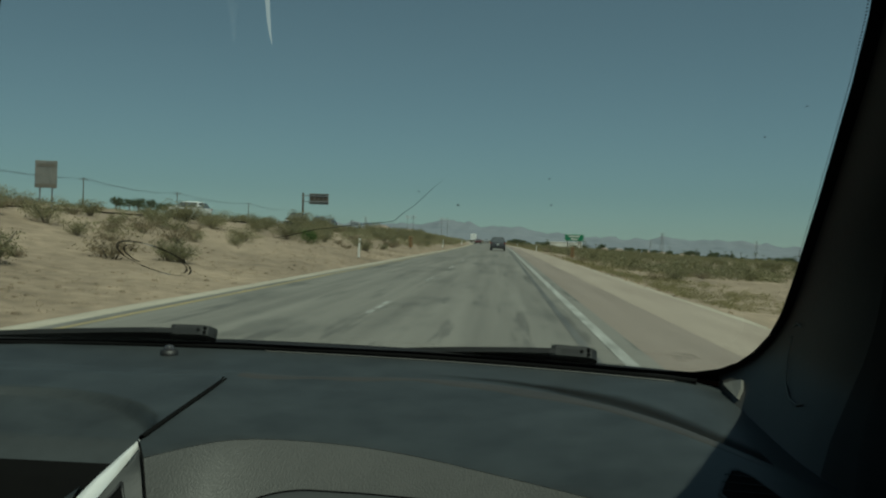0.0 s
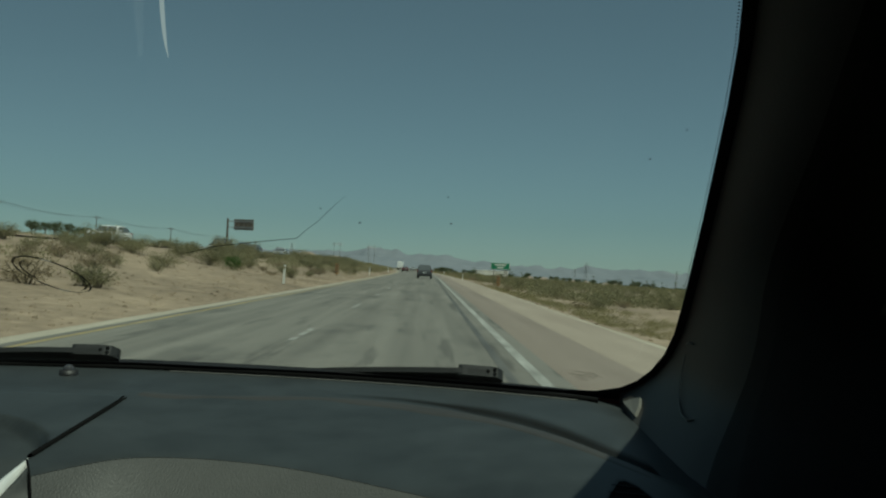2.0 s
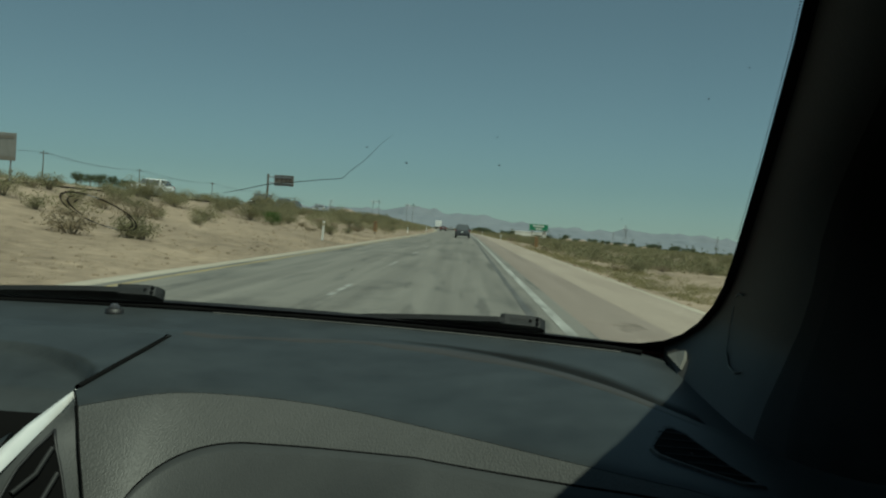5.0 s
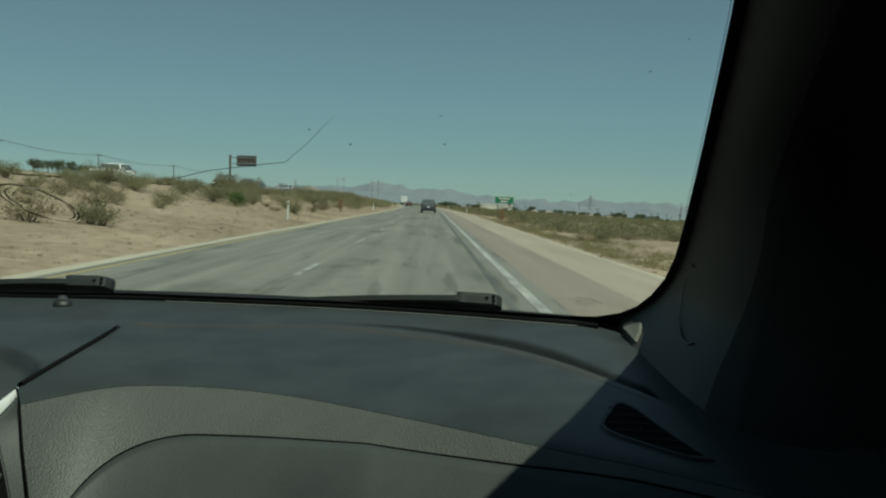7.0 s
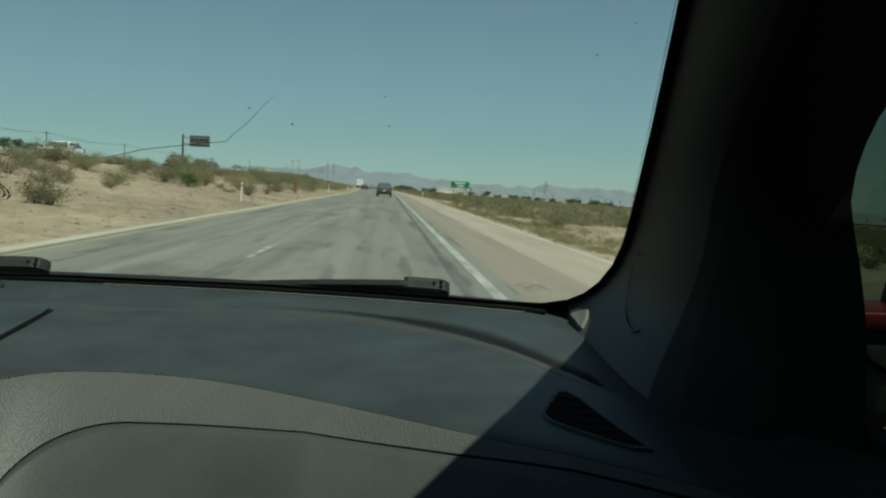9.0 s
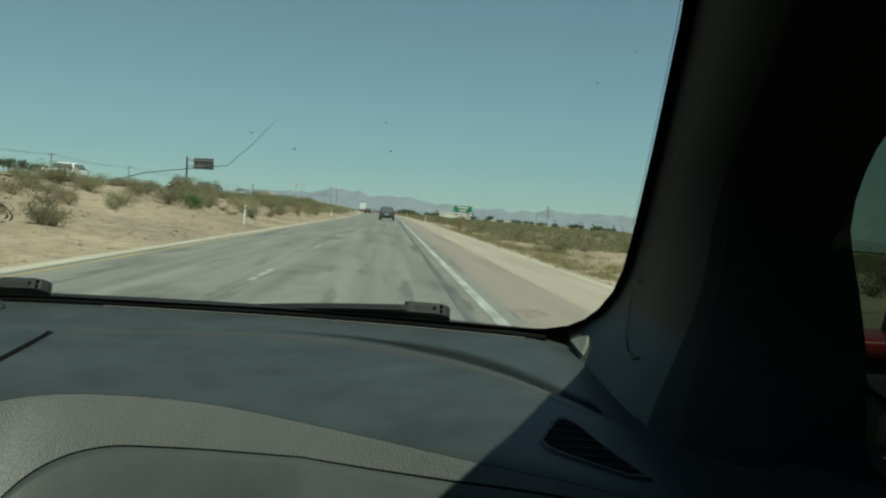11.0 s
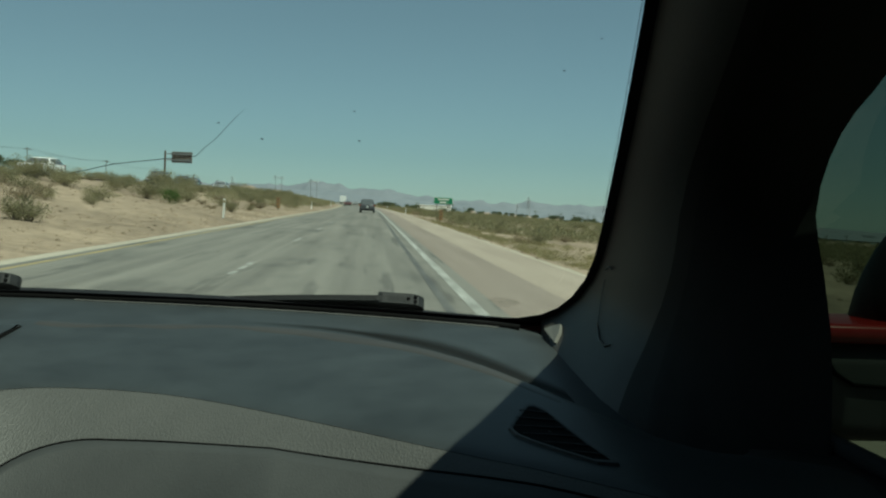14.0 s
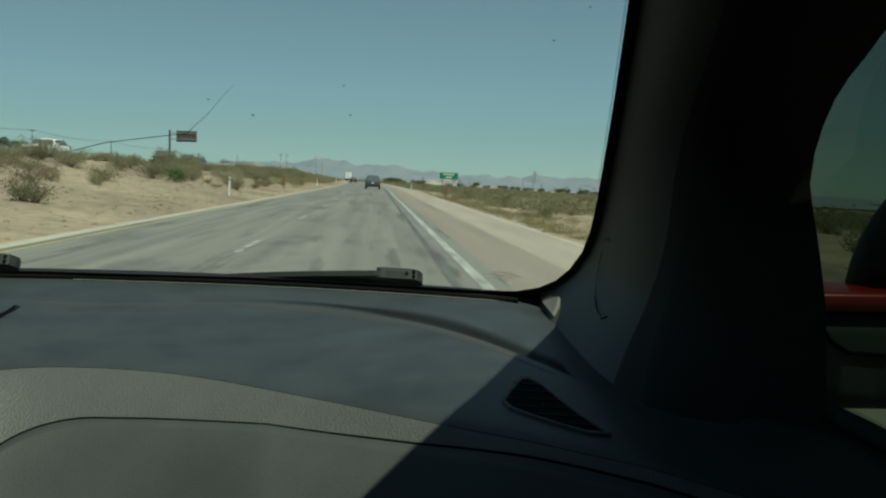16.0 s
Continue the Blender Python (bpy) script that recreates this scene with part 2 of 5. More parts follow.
for green in ("leaf", "weed", "leaf_green", "dry", "tree_leaf"):      # thin leaves let light through
    tree_ = M[green].node_tree
    veil = tree_.nodes.new("ShaderNodeBsdfTranslucent")
    both = tree_.nodes.new("ShaderNodeMixShader")
    both.inputs[0].default_value = 0.5
    ramp_ = next(x for x in tree_.nodes if x.type == "VALTORGB")
    tree_.links.new(ramp_.outputs[0], veil.inputs[0])
    tree_.links.new(tree_.nodes["Principled BSDF"].outputs[0], both.inputs[1])
    tree_.links.new(veil.outputs[0], both.inputs[2])
    tree_.links.new(both.outputs[0], tree_.nodes["Material Output"].inputs[0])
# the car's cabin
M["pad"] = leather("dash_pad_soft_plastic", (0.0180, 0.0212, 0.0224), (0.0385, 0.0450, 0.0475), 0.50, 620, 0.16, 0.40)
M["band"] = leather("grained_grey_dash_plastic", (0.0545, 0.0550, 0.0522), (0.0735, 0.0732, 0.0693), 0.57, 620, 0.75, 0.5, 0.0006, 0.5)
M["lid"] = leather("grained_dark_dash_plastic", (0.0385, 0.0403, 0.0405), (0.053, 0.0553, 0.0547), 0.6, 640, 0.4, 0.4, 0.0004, 0.6)
# darkest copy of the pillar plastic: the shaded side is painted, not lit
M["cover"] = plain("pillar_full_shade", (0.020, 0.0192, 0.0182), 0.75, spec=0.15)
M["door"] = leather("dark_door_plastic", (0.028, 0.0272, 0.0255), (0.038, 0.0367, 0.0342), 0.6, 500, 0.3, 0.3)
# half-dark copy of the pillar plastic, a step of its painted shade
M["trim_edge"] = plain("pillar_half_shade", (0.021, 0.0195, 0.0175), 0.7, spec=0.18)
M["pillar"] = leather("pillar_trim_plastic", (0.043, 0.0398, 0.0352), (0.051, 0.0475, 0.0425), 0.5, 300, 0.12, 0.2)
# pale plastic tone with sunlight put into its colour
M["sunlit"] = leather("painted_sunlight_plastic", (0.13, 0.128, 0.115), (0.17, 0.165, 0.15), 0.6, 300, 0.1, 0.3)
M["hollow_shade"] = fading_shade("painted_hollow_shade", (0.010, 0.0095, 0.0088), 0.62)
M["dusty"] = leather("dusty_dash_crease", (0.030, 0.028, 0.0255), (0.042, 0.0385, 0.0345), 0.52, 300, 0.2, 0.5)
M["black"] = plain("black_plastic", (0.012, 0.012, 0.013), 0.55)
M["rubber"] = plain("black_rubber", (0.009, 0.009, 0.010), 0.75, spec=0.25)
M["arm"] = plain("black_painted_wiper_steel", (0.011, 0.0115, 0.012), 0.62, spec=0.3)
M["cap"] = plain("worn_grey_wiper_cap", (0.019, 0.0195, 0.020), 0.6, spec=0.3)
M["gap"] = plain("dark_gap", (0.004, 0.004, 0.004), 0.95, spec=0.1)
M["chrome"] = plain("satin_chrome", (0.84, 0.84, 0.83), 0.3, 0.3)
M["seal"] = grainy("dark_sealed_joint", (0.055, 0.055, 0.055), (0.12, 0.118, 0.11), 1.2, 0.7, 0, 0.2, 30, (2, 0.3, 1))
M["liner"] = grainy("headliner_cloth", (0.05, 0.05, 0.05), (0.07, 0.07, 0.068), 30, 0.95, 0, 0.3, 300)
M["red"] = plain("red_car_paint", (0.22, 0.012, 0.010), 0.25)
M["windscreen"] = clear_glass("windscreen_glass", (0.80, 0.86, 0.82))
M["tint"] = clear_glass("tinted_side_glass", (0.085, 0.115, 0.09), strength=0.2)
M["mirror"] = plain("mirror_glass", (0.85, 0.85, 0.85), 0.02, 1.0)
M["crack"] = faint("glass_crack", (0.01, 0.01, 0.012), 0.75)
M["hairline"] = faint("hairline_crack", (0.02, 0.02, 0.022), 0.45)
M["ring"] = faint("ring_mark", (0.008, 0.008, 0.008), 0.9, 60.0, 0.22, 0.42)
M["spot"] = faint("dried_spot", (0.015, 0.015, 0.015), 0.6)
# bright reflections on the windscreen, painted as a pale film
M["glare"] = faint("pale_smear", (0.8, 0.8, 0.8), 0.30)
thin = M["glare"].node_tree
veil = thin.nodes.new("ShaderNodeBsdfTranslucent")
veil.inputs[0].default_value = (0.85, 0.85, 0.85, 1)
thin.links.new(veil.outputs[0], thin.nodes["Mix Shader"].inputs[2])
M["frit"] = plain("black_glass_border", (0.005, 0.005, 0.006), 0.85, spec=0.08)
M["sensor"] = plain("sensor_dome", (0.05, 0.05, 0.055), 0.08)
M["tail_red"] = plain("red_lamp_glass", (0.20, 0.02, 0.02), 0.2)
M["head_lamp"] = plain("clear_lamp", (0.7, 0.7, 0.7), 0.1)
M["tyre"] = plain("tyre", (0.02, 0.02, 0.02), 0.85)
M["grey_paint"] = plain("dark_grey_car_paint", (0.105, 0.105, 0.11), 0.25, 0.4)
M["silver_paint"] = plain("silver_car_paint", (0.42, 0.43, 0.44), 0.3, 0.4)
M["blue_paint"] = plain("blue_car_paint", (0.02, 0.09, 0.26), 0.3, 0.2)
M["black_paint"] = plain("black_car_paint", (0.018, 0.019, 0.021), 0.25)
M["white_paint_car"] = plain("white_truck_paint", (0.80, 0.80, 0.78), 0.4)
M["maroon_paint"] = plain("maroon_car_paint", (0.12, 0.02, 0.025), 0.3)


# ---- mesh helpers ----
def part(name, bm, material, parent=None, label="", smooth=False):
    me = bpy.data.meshes.new(name)
    bm.normal_update()
    bm.to_mesh(me)
    bm.free()
    me.materials.append(M[material])
    if smooth:
        for p in me.polygons:
            p.use_smooth = True
    ob = new(name, me)
    if parent is not None:
        ob.parent = parent
    if label:
        ob["label"] = label
    return ob


def raw(name, verts, faces, material, parent=None, label="", smooth=False):
    me = bpy.data.meshes.new(name)
    me.from_pydata([tuple(v) for v in verts], [], faces)
    me.materials.append(M[material])
    if smooth:
        for p in me.polygons:
            p.use_smooth = True
    ob = new(name, me)
    if parent is not None:
        ob.parent = parent
    if label:
        ob["label"] = label
    return ob


def empty(name, at=(0, 0, 0), turn=0.0, **tags):
    ob = new(name)
    ob.empty_display_size = 0.2
    ob.matrix_world = pose(*at, 0, 0, turn)
    return tagged(ob, **tags)


def box(bm, lo, hi, bevel=0.0, seg=2):
    r = bmesh.ops.create_cube(bm, size=1)
    c = [(a + b) / 2 for a, b in zip(lo, hi)]
    s = [b - a for a, b in zip(lo, hi)]
    for v in r["verts"]:
        v.co = Vector((c[i] + v.co[i] * s[i] for i in range(3)))
    if bevel:
        es = list({e for v in r["verts"] for e in v.link_edges})
        bmesh.ops.bevel(bm, geom=es, offset=bevel, segments=seg, affect="EDGES", profile=0.6)
    return bm


def cone(bm, a, b, ra, rb, n=8, cap=True):
    a, b = Vector(a), Vector(b)
    q = (b - a).to_track_quat("Z", "Y")
    rings = []
    for p, r in ((a, ra), (b, rb)):
        rings.append([bm.verts.new(p + q @ Vector((r * math.cos(t), r * math.sin(t), 0))) for t in [2 * math.pi * i / n for i in range(n)]])
    for i in range(n):
        bm.faces.new((rings[0][i], rings[0][(i + 1) % n], rings[1][(i + 1) % n], rings[1][i]))
    if cap:
        bm.faces.new(rings[0][::-1])
        bm.faces.new(rings[1])
    return bm


def tube(bm, pts, r, n=6, taper=None):
    pts = [Vector(p) for p in pts]
    last = None
    for i, p in enumerate(pts):
        d = (pts[min(i + 1, len(pts) - 1)] - pts[max(i - 1, 0)]).normalized()
        q = d.to_track_quat("Z", "Y")
        rr = r * (taper[i] if taper else 1)
        ring = [bm.verts.new(p + q @ Vector((rr * math.cos(t), rr * math.sin(t), 0))) for t in [2 * math.pi * k / n for k in range(n)]]
        if last:
            best = min(range(n), key=lambda s: sum((ring[(k + s) % n].co - last[k].co).length for k in range(n)))
            ring = [ring[(k + best) % n] for k in range(n)]
            for k in range(n):
                bm.faces.new((last[k], last[(k + 1) % n], ring[(k + 1) % n], ring[k]))
        last = ring
    return bm


def poly(bm, pts):
    return bm.faces.new([bm.verts.new(p) for p in pts])


def grid(xs, ys, f):
    """Vertices and faces of a sheet f(x, y)."""
    v = [f(x, y) for y in ys for x in xs]
    n = len(xs)
    return v, [(j * n + i, j * n + i + 1, (j + 1) * n + i + 1, (j + 1) * n + i) for j in range(len(ys) - 1) for i in range(n - 1)]


# ---- the land: a road that bends gently to the left, rising ground to the left, falling to the right ----
def bend(y):
    return -max(0.0, y - 100.0) ** 2 / 10400.0 if y < 900 else -61.5 - (y - 900) * 0.1538


LEFT = [(0, -0.06), (5.7, -0.06), (6.3, -0.02), (7.5, 0.15), (10, 0.4), (14, 1.05), (17, 1.75), (18.6, 2.0), (28, 2.05), (40, 2.9), (80, 5.2), (200, 10), (600, 24), (2000, 58), (6000, 110)]
RIGHT = [(0, -0.06), (4.5, -0.06), (5.2, -0.12), (7, -0.35), (12, -0.7), (25, -1.3), (60, -2.8), (200, -8), (600, -22), (2000, -72), (6000, -190)]


def land(x, y, rough=True):
    u = x - bend(y)
    side = RIGHT if u > 0 else LEFT
    z = float(np.interp(abs(u), [p[0] for p in side], [p[1] for p in side]))
    if rough:
        off = 0.0 if -6.4 < u < 5.3 else min(1.0, (abs(u) - 5.3) / 4)
        if -28.5 < u < -18.2:
            off = 0.0
        z += off * 0.22 * noise.noise((x * 0.16, y * 0.11, 3.0)) + off * 0.07 * noise.noise((x * 0.6, y * 0.5, 1.0))
        far = min(1.0, max(0.0, (abs(u) - 60) / 300))
        z += far * 3.0 * noise.noise((x * 0.006, y * 0.006, 7.0))
    return z


def spread(edges):
    """Coordinates in stretches of (from, to, step)."""
    out = []
    for a, b, s in edges:
        out += list(np.arange(a, b, s))
    return [float(v) for v in out] + [float(edges[-1][1])]


gx = spread([(-4600, -1000, 450), (-1000, -200, 100), (-200, -60, 14), (-60, -30, 3), (-30, -6, 0.8), (-6, 5, 1.1), (5, 30, 0.8), (30, 70, 3), (70, 200, 13), (200, 1000, 100), (1000, 4600, 450)])
gy = spread([(-900, -100, 200), (-100, -20, 20), (-20, 90, 1.2), (90, 220, 4), (220, 600, 20), (600, 1500, 60), (1500, 4700, 320)])
v, f = grid(gx, gy, lambda u, y: (u + bend(y), y, land(u + bend(y), y)))
ground = raw("ground", v, f, "dirt", smooth=True)
tagged(ground, "pale tan desert dirt ground with gravel and low rises", "ground", kind="structure")

ry = spread([(-60, 100, 8), (100, 900, 12), (900, 1700, 50)])


def strip(name, a, b, z, material, label, category="road", ys=ry, za=None, wob=0.0):
    cols = [a + (b - a) * i / 4 for i in range(5)]

    def at(u, y):
        k = (u - a) / (b - a)
        w = wob * noise.noise((y * 0.45, a, 0.0)) * (1 if abs(u - (b if abs(b) > abs(a) else a)) < 1e-6 else 0)
        return (u + w + bend(y), y, z + ((za - z) * k if za is not None else 0))

    vv, ff = grid(cols, ys, at)
    return tagged(raw(name, vv, ff, material), label, category, kind="structure")


LANE_R, LANE_M, LANE_L = 1.67, -2.03, -5.45
strip("road", -5.75, 2.0, 0.0, "asphalt", "worn grey asphalt highway with dark tar patches and streaks")
fine_y = spread([(-30, 120, 0.7), (120, 600, 8)])
strip("pavement", 2.0, 3.2, 0.0, "shoulder", "brownish worn asphalt shoulder beside the road", "shoulder", za=-0.02)
strip("pavement_edge", 3.2, 4.75, -0.02, "apron", "pale gravelly shoulder beside the road", "shoulder", za=-0.05)
strip("pavement_rim", 4.75, 5.05, -0.05, "rim", "whitish rim of the gravelly shoulder", "shoulder", ys=fine_y, za=-0.09, wob=0.10)
strip("verge", -6.55, -5.75, -0.03, "rim", "pale concrete and gravel strip along the median", "verge", ys=fine_y, za=0.0, wob=0.10)
strip("oncoming_road", -27.6, -19.0, 2.09, "asphalt", "grey asphalt carriageway for oncoming traffic", "road")
strip("edge_line", LANE_R - 0.07, LANE_R + 0.09, 0.005, "white_paint", "worn white painted edge line", "road marking")
strip("median_line", LANE_L - 0.05, LANE_L + 0.06, 0.005, "yellow_paint", "faded yellow painted median line", "road marking")
# the tar-sealed joint beside the edge line
strip("sealed_joint", LANE_R - 0.42, LANE_R - 0.30, 0.004, "seal", "dark tar-sealed joint along the lane", "road marking")
for i in range(24):
    y = 15.2 + i * 12.2
    bm = bmesh.new()
    cells = [(0.0, 0.55), (0.85, 1.3), (1.65, 2.05), (2.4, 2.95)] if i % 3 else [(0.0, 0.7), (1.1, 1.9), (2.2, 2.9)]
    for a, b in cells:
        box(bm, (-0.055, a, -0.002), (0.055, b, 0.005))
    dash = part("lane_dash", bm, "white_paint")
    dash.matrix_world = pose(LANE_M + bend(y + 1.5), y, 0.001, 0, 0, math.degrees(math.atan((bend(y) - bend(y + 3)) / 3)))
    tagged(dash, "short worn white lane dash painted on asphalt", "road marking", "lane dashes", "structure")


# ---- mountains along the far horizon ----
def ridge(name, y0, x0, x1, base, heights, seed, label):
    """A mountain range: a sheet with a jagged crest whose height follows the given profile."""
    xs = list(np.linspace(x0, x1, 320))
    rows = [0.0, 0.2, 0.4, 0.6, 0.8, 1.0]

    def at(x, k):
        h = float(np.interp(x, [p[0] for p in heights], [p[1] for p in heights]))
        crest = h * (0.88 + 0.22 * noise.noise((x * 0.006, seed, 0)) + 0.24 * noise.noise((x * 0.017, seed, 2)) + 0.11 * noise.noise((x * 0.045, seed, 4)) + 0.04 * noise.noise((x * 0.11, seed, 6)))
        fold = 0.35 * noise.noise((x * 0.012, k * 2.0, seed))
        zz = base(x) + max(0.0, crest) * (k ** (1.25 + fold)) - 12 * (1 - k)
        return (x, y0 + 420 * k + 90 * noise.noise((x * 0.01, k * 3, seed + 9)), zz)

    vv, ff = grid(xs, rows, at)
    n = len(vv)
    vv += [(x, y0 + 900, base(x) - 20) for x in xs]
    k = len(xs)
    ff += [(n - k + i, n - k + i + 1, n + i + 1, n + i) for i in range(k - 1)]
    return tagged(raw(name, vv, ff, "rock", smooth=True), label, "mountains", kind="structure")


low = lambda x: -0.028 * x if x > 0 else -0.018 * x
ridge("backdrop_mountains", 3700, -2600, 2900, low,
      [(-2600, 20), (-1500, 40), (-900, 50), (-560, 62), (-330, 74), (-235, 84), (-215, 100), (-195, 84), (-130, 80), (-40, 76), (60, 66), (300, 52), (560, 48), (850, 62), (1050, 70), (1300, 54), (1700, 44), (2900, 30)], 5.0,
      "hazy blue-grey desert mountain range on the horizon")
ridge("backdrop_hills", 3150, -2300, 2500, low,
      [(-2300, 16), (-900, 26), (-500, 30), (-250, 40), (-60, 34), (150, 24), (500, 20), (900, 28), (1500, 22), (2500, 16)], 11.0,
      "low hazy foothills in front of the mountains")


# ---- vegetation ----
def tuft(rng, verts, faces, c, r, h, n, leaf):
    """Small leaf blades round c, in an uneven dome."""
    for _ in range(n):
        a, e = rng.uniform(0, 2 * math.pi), rng.random() ** 0.6
        up = rng.random() ** 0.8
        p = Vector((c[0] + r * e * math.cos(a) * (0.55 + 0.45 * up), c[1] + r * e * math.sin(a) * (0.55 + 0.45 * up), c[2] + h * up * (1 - 0.45 * e * e)))
        d = Vector((rng.gauss(0, 1), rng.gauss(0, 1), rng.gauss(0.5, 0.8))).normalized() * leaf * rng.uniform(0.6, 1.5)
        s = d.cross(Vector((rng.gauss(0, 1), rng.gauss(0, 1), rng.gauss(0, 1)))).normalized() * leaf * rng.uniform(0.25, 0.5)
        i = len(verts)
        verts += [p - s, p + s, p + d + s * 0.3, p + d - s * 0.3]
        faces.append((i, i + 1, i + 2, i + 3))


def shrub(seed, r, h, material, label, n=420, leaf=0.075):
    rng = random.Random(seed)
    top = empty("desert_shrub", label=label, category="shrub", group="desert shrubs")
    bm = bmesh.new()
    tips = []
    for i in range(9):
        a = i * 2.4 + rng.uniform(-0.4, 0.4)
        k = rng.uniform(0.45, 0.95)
        p1 = Vector((r * 0.35 * k * math.cos(a), r * 0.35 * k * math.sin(a), h * 0.4))
        p2 = Vector((r * 0.8 * k * math.cos(a + 0.3), r * 0.8 * k * math.sin(a + 0.3), h * rng.uniform(0.55, 0.95)))
        tube(bm, [(0, 0, -0.12), p1, p2], 0.022, 4, [1.2, 0.8, 0.35])
        tips += [p1 * 1.2, p2]
    part("branches", bm, "bark", top)
    verts, faces = [], []
    for tip in tips:
        tuft(rng, verts, faces, (tip.x, tip.y, max(0.02, tip.z - h * 0.3)), r * 0.42, h * 0.42, n // len(tips), leaf)
    tuft(rng, verts, faces, (0, 0, 0.0), r * 0.9, h * 0.75, n // 3, leaf)
    raw("leaves", verts, faces, material, top)
    return top


kinds = [
    shrub(1, 1.0, 1.15, "leaf", "olive-green creosote shrub growing in tan dirt", 1500, 0.050),
    shrub(2, 1.35, 1.35, "leaf", "wide olive-green creosote shrub growing in tan dirt", 1900, 0.055),
    shrub(3, 0.7, 0.75, "leaf", "small dusty green shrub growing in tan dirt", 1000, 0.045),
    shrub(4, 0.55, 0.45, "dry", "low dry straw-coloured brush on tan dirt", 700, 0.04),
    shrub(5, 0.85, 0.6, "dry", "pale brown dry brush on tan dirt", 900, 0.045),
]
rng = random.Random(42)


def plant(k, x, y, s):
    if kinds[k].get("used"):
        o = copy_thing(kinds[k], pose(x, y, land(x, y) - 0.03, 0, 0, rng.uniform(0, 360)))
    else:
        kinds[k]["used"] = 1
        o = kinds[k]
        o.matrix_basis = pose(x, y, land(x, y) - 0.03, 0, 0, rng.uniform(0, 360))
    o.scale = (s, s, s * rng.uniform(0.85, 1.15))
    return o


spots = []
while len(spots) < 225:      # the median bank
    y = 18 + 190 * rng.random() ** 1.3
    u = -rng.uniform(8.5, 18.3) if rng.random() < 0.8 else -rng.uniform(29, 50)
    if (u > -12.5 and rng.random() < 0.5) or noise.noise((u * 0.25, y * 0.07, 4.0)) < rng.uniform(-0.6, 0.15):
        continue
    big = (u < -11.5 and y > 36 or u < -14.5 and y > 26) and rng.random() < 0.65
    spots.append((u + bend(y), y, rng.choice((0, 1, 1)) if big else rng.choice((2, 2, 3, 4, 4)), (rng.uniform(0.75, 1.15) if y > 45 else rng.uniform(0.55, 0.8)) if big else rng.uniform(0.6, 1.1)))
while len(spots) < 350:      # the falling plain beyond the shoulder
    y = 16 + 170 * rng.random() ** 1.2
    u = 7.0 + 45 * rng.random() ** 1.2
    spots.append((u + bend(y), y, rng.choice((0, 1, 1, 2, 2, 4)) if u > 9.0 else rng.choice((2, 3, 4, 4)), rng.uniform(0.7, 1.25)))
for x, y, k, s in spots:
    plant(k, x, y, s)
bright = shrub(9, 0.75, 0.95, "leaf_green", "bright green rounded shrub growing in tan dirt", 700)
bright.matrix_basis = pose(-12.0, 56, land(-12.0, 56) - 0.03)


def scrub(name, count, place, size, material, label, seed, patchy=True):
    """Uncounted distant brush."""
    r2 = random.Random(seed)
    verts, faces = [], []
    for _ in range(count):
        x, y = place(r2)
        if patchy and noise.noise((x * 0.03, y * 0.012, seed)) < r2.uniform(-0.5, 0.3):
            continue
        s = size * r2.uniform(0.5, 1.3) * (1 + y / 900)
        near = y < 260
        tuft(r2, verts, faces, (x, y, land(x, y) - 0.05), s, s * r2.uniform(0.45, 0.8), (110 if size > 0.3 else 22) if near else 46, s * (0.085 if near else 0.19))
    return tagged(raw(name, verts, faces, material), label, "scrub", kind="stuff")


def plain_right(r2):
    y = 60 + 900 * r2.random() ** 1.5
    return bend(y) + 8 + (40 + y * 0.75) * r2.random(), y


def plain_left(r2):
    y = 90 + 900 * r2.random() ** 1.6
    u = -(8 + 10 * r2.random()) if r2.random() < 0.5 else -(29 + (40 + y * 0.6) * r2.random())
    return bend(y) + u, y


def tufts_near(r2):
    y = 8 + 110 * r2.random() ** 1.3
    u = -(6.8 + 11 * r2.random()) if r2.random() < 0.55 else 5.2 + 20 * r2.random()
    return bend(y) + u, y


scrub("far_scrub", 9500, plain_right, 1.2, "leaf", "olive desert scrub spread over the falling plain", 3)
scrub("median_scrub", 3000, plain_left, 0.85, "leaf", "olive desert scrub along the median and rise", 4)
scrub("dry_scrub", 5000, plain_right, 0.7, "dry", "dry tan brush between the shrubs", 5)
scrub("dry_grass", 2200, tufts_near, 0.19, "dry", "small dry grass tufts beside the road", 6, False)



def bank(r2):
    y = 27 + 120 * r2.random() ** 1.2
    return bend(y) - 11.0 - 7.0 * r2.random() ** 0.7, y


scrub("bank_scrub", 330, bank, 0.75, "leaf", "patches of dusty olive brush on the median bank", 15)


def verge_right(r2):
    y = 22 + 330 * r2.random() ** 1.5
    return bend(y) + 5.6 + 5.5 * r2.random() ** 1.4, y


scrub("verge_weeds", 5200, verge_right, 0.32, "weed", "low yellowish-green weeds along the shoulder", 7)

def verge_left(r2):
    y = 8 + 170 * r2.random() ** 1.5
    return bend(y) - 6.5 - 3.6 * r2.random() ** 1.3, y


scrub("verge_grass", 4200, verge_left, 0.17, "dry", "low dry straw-coloured grass along the median verge", 21)

# loose stones on the verges
r2 = random.Random(8)
verts, faces = [], []
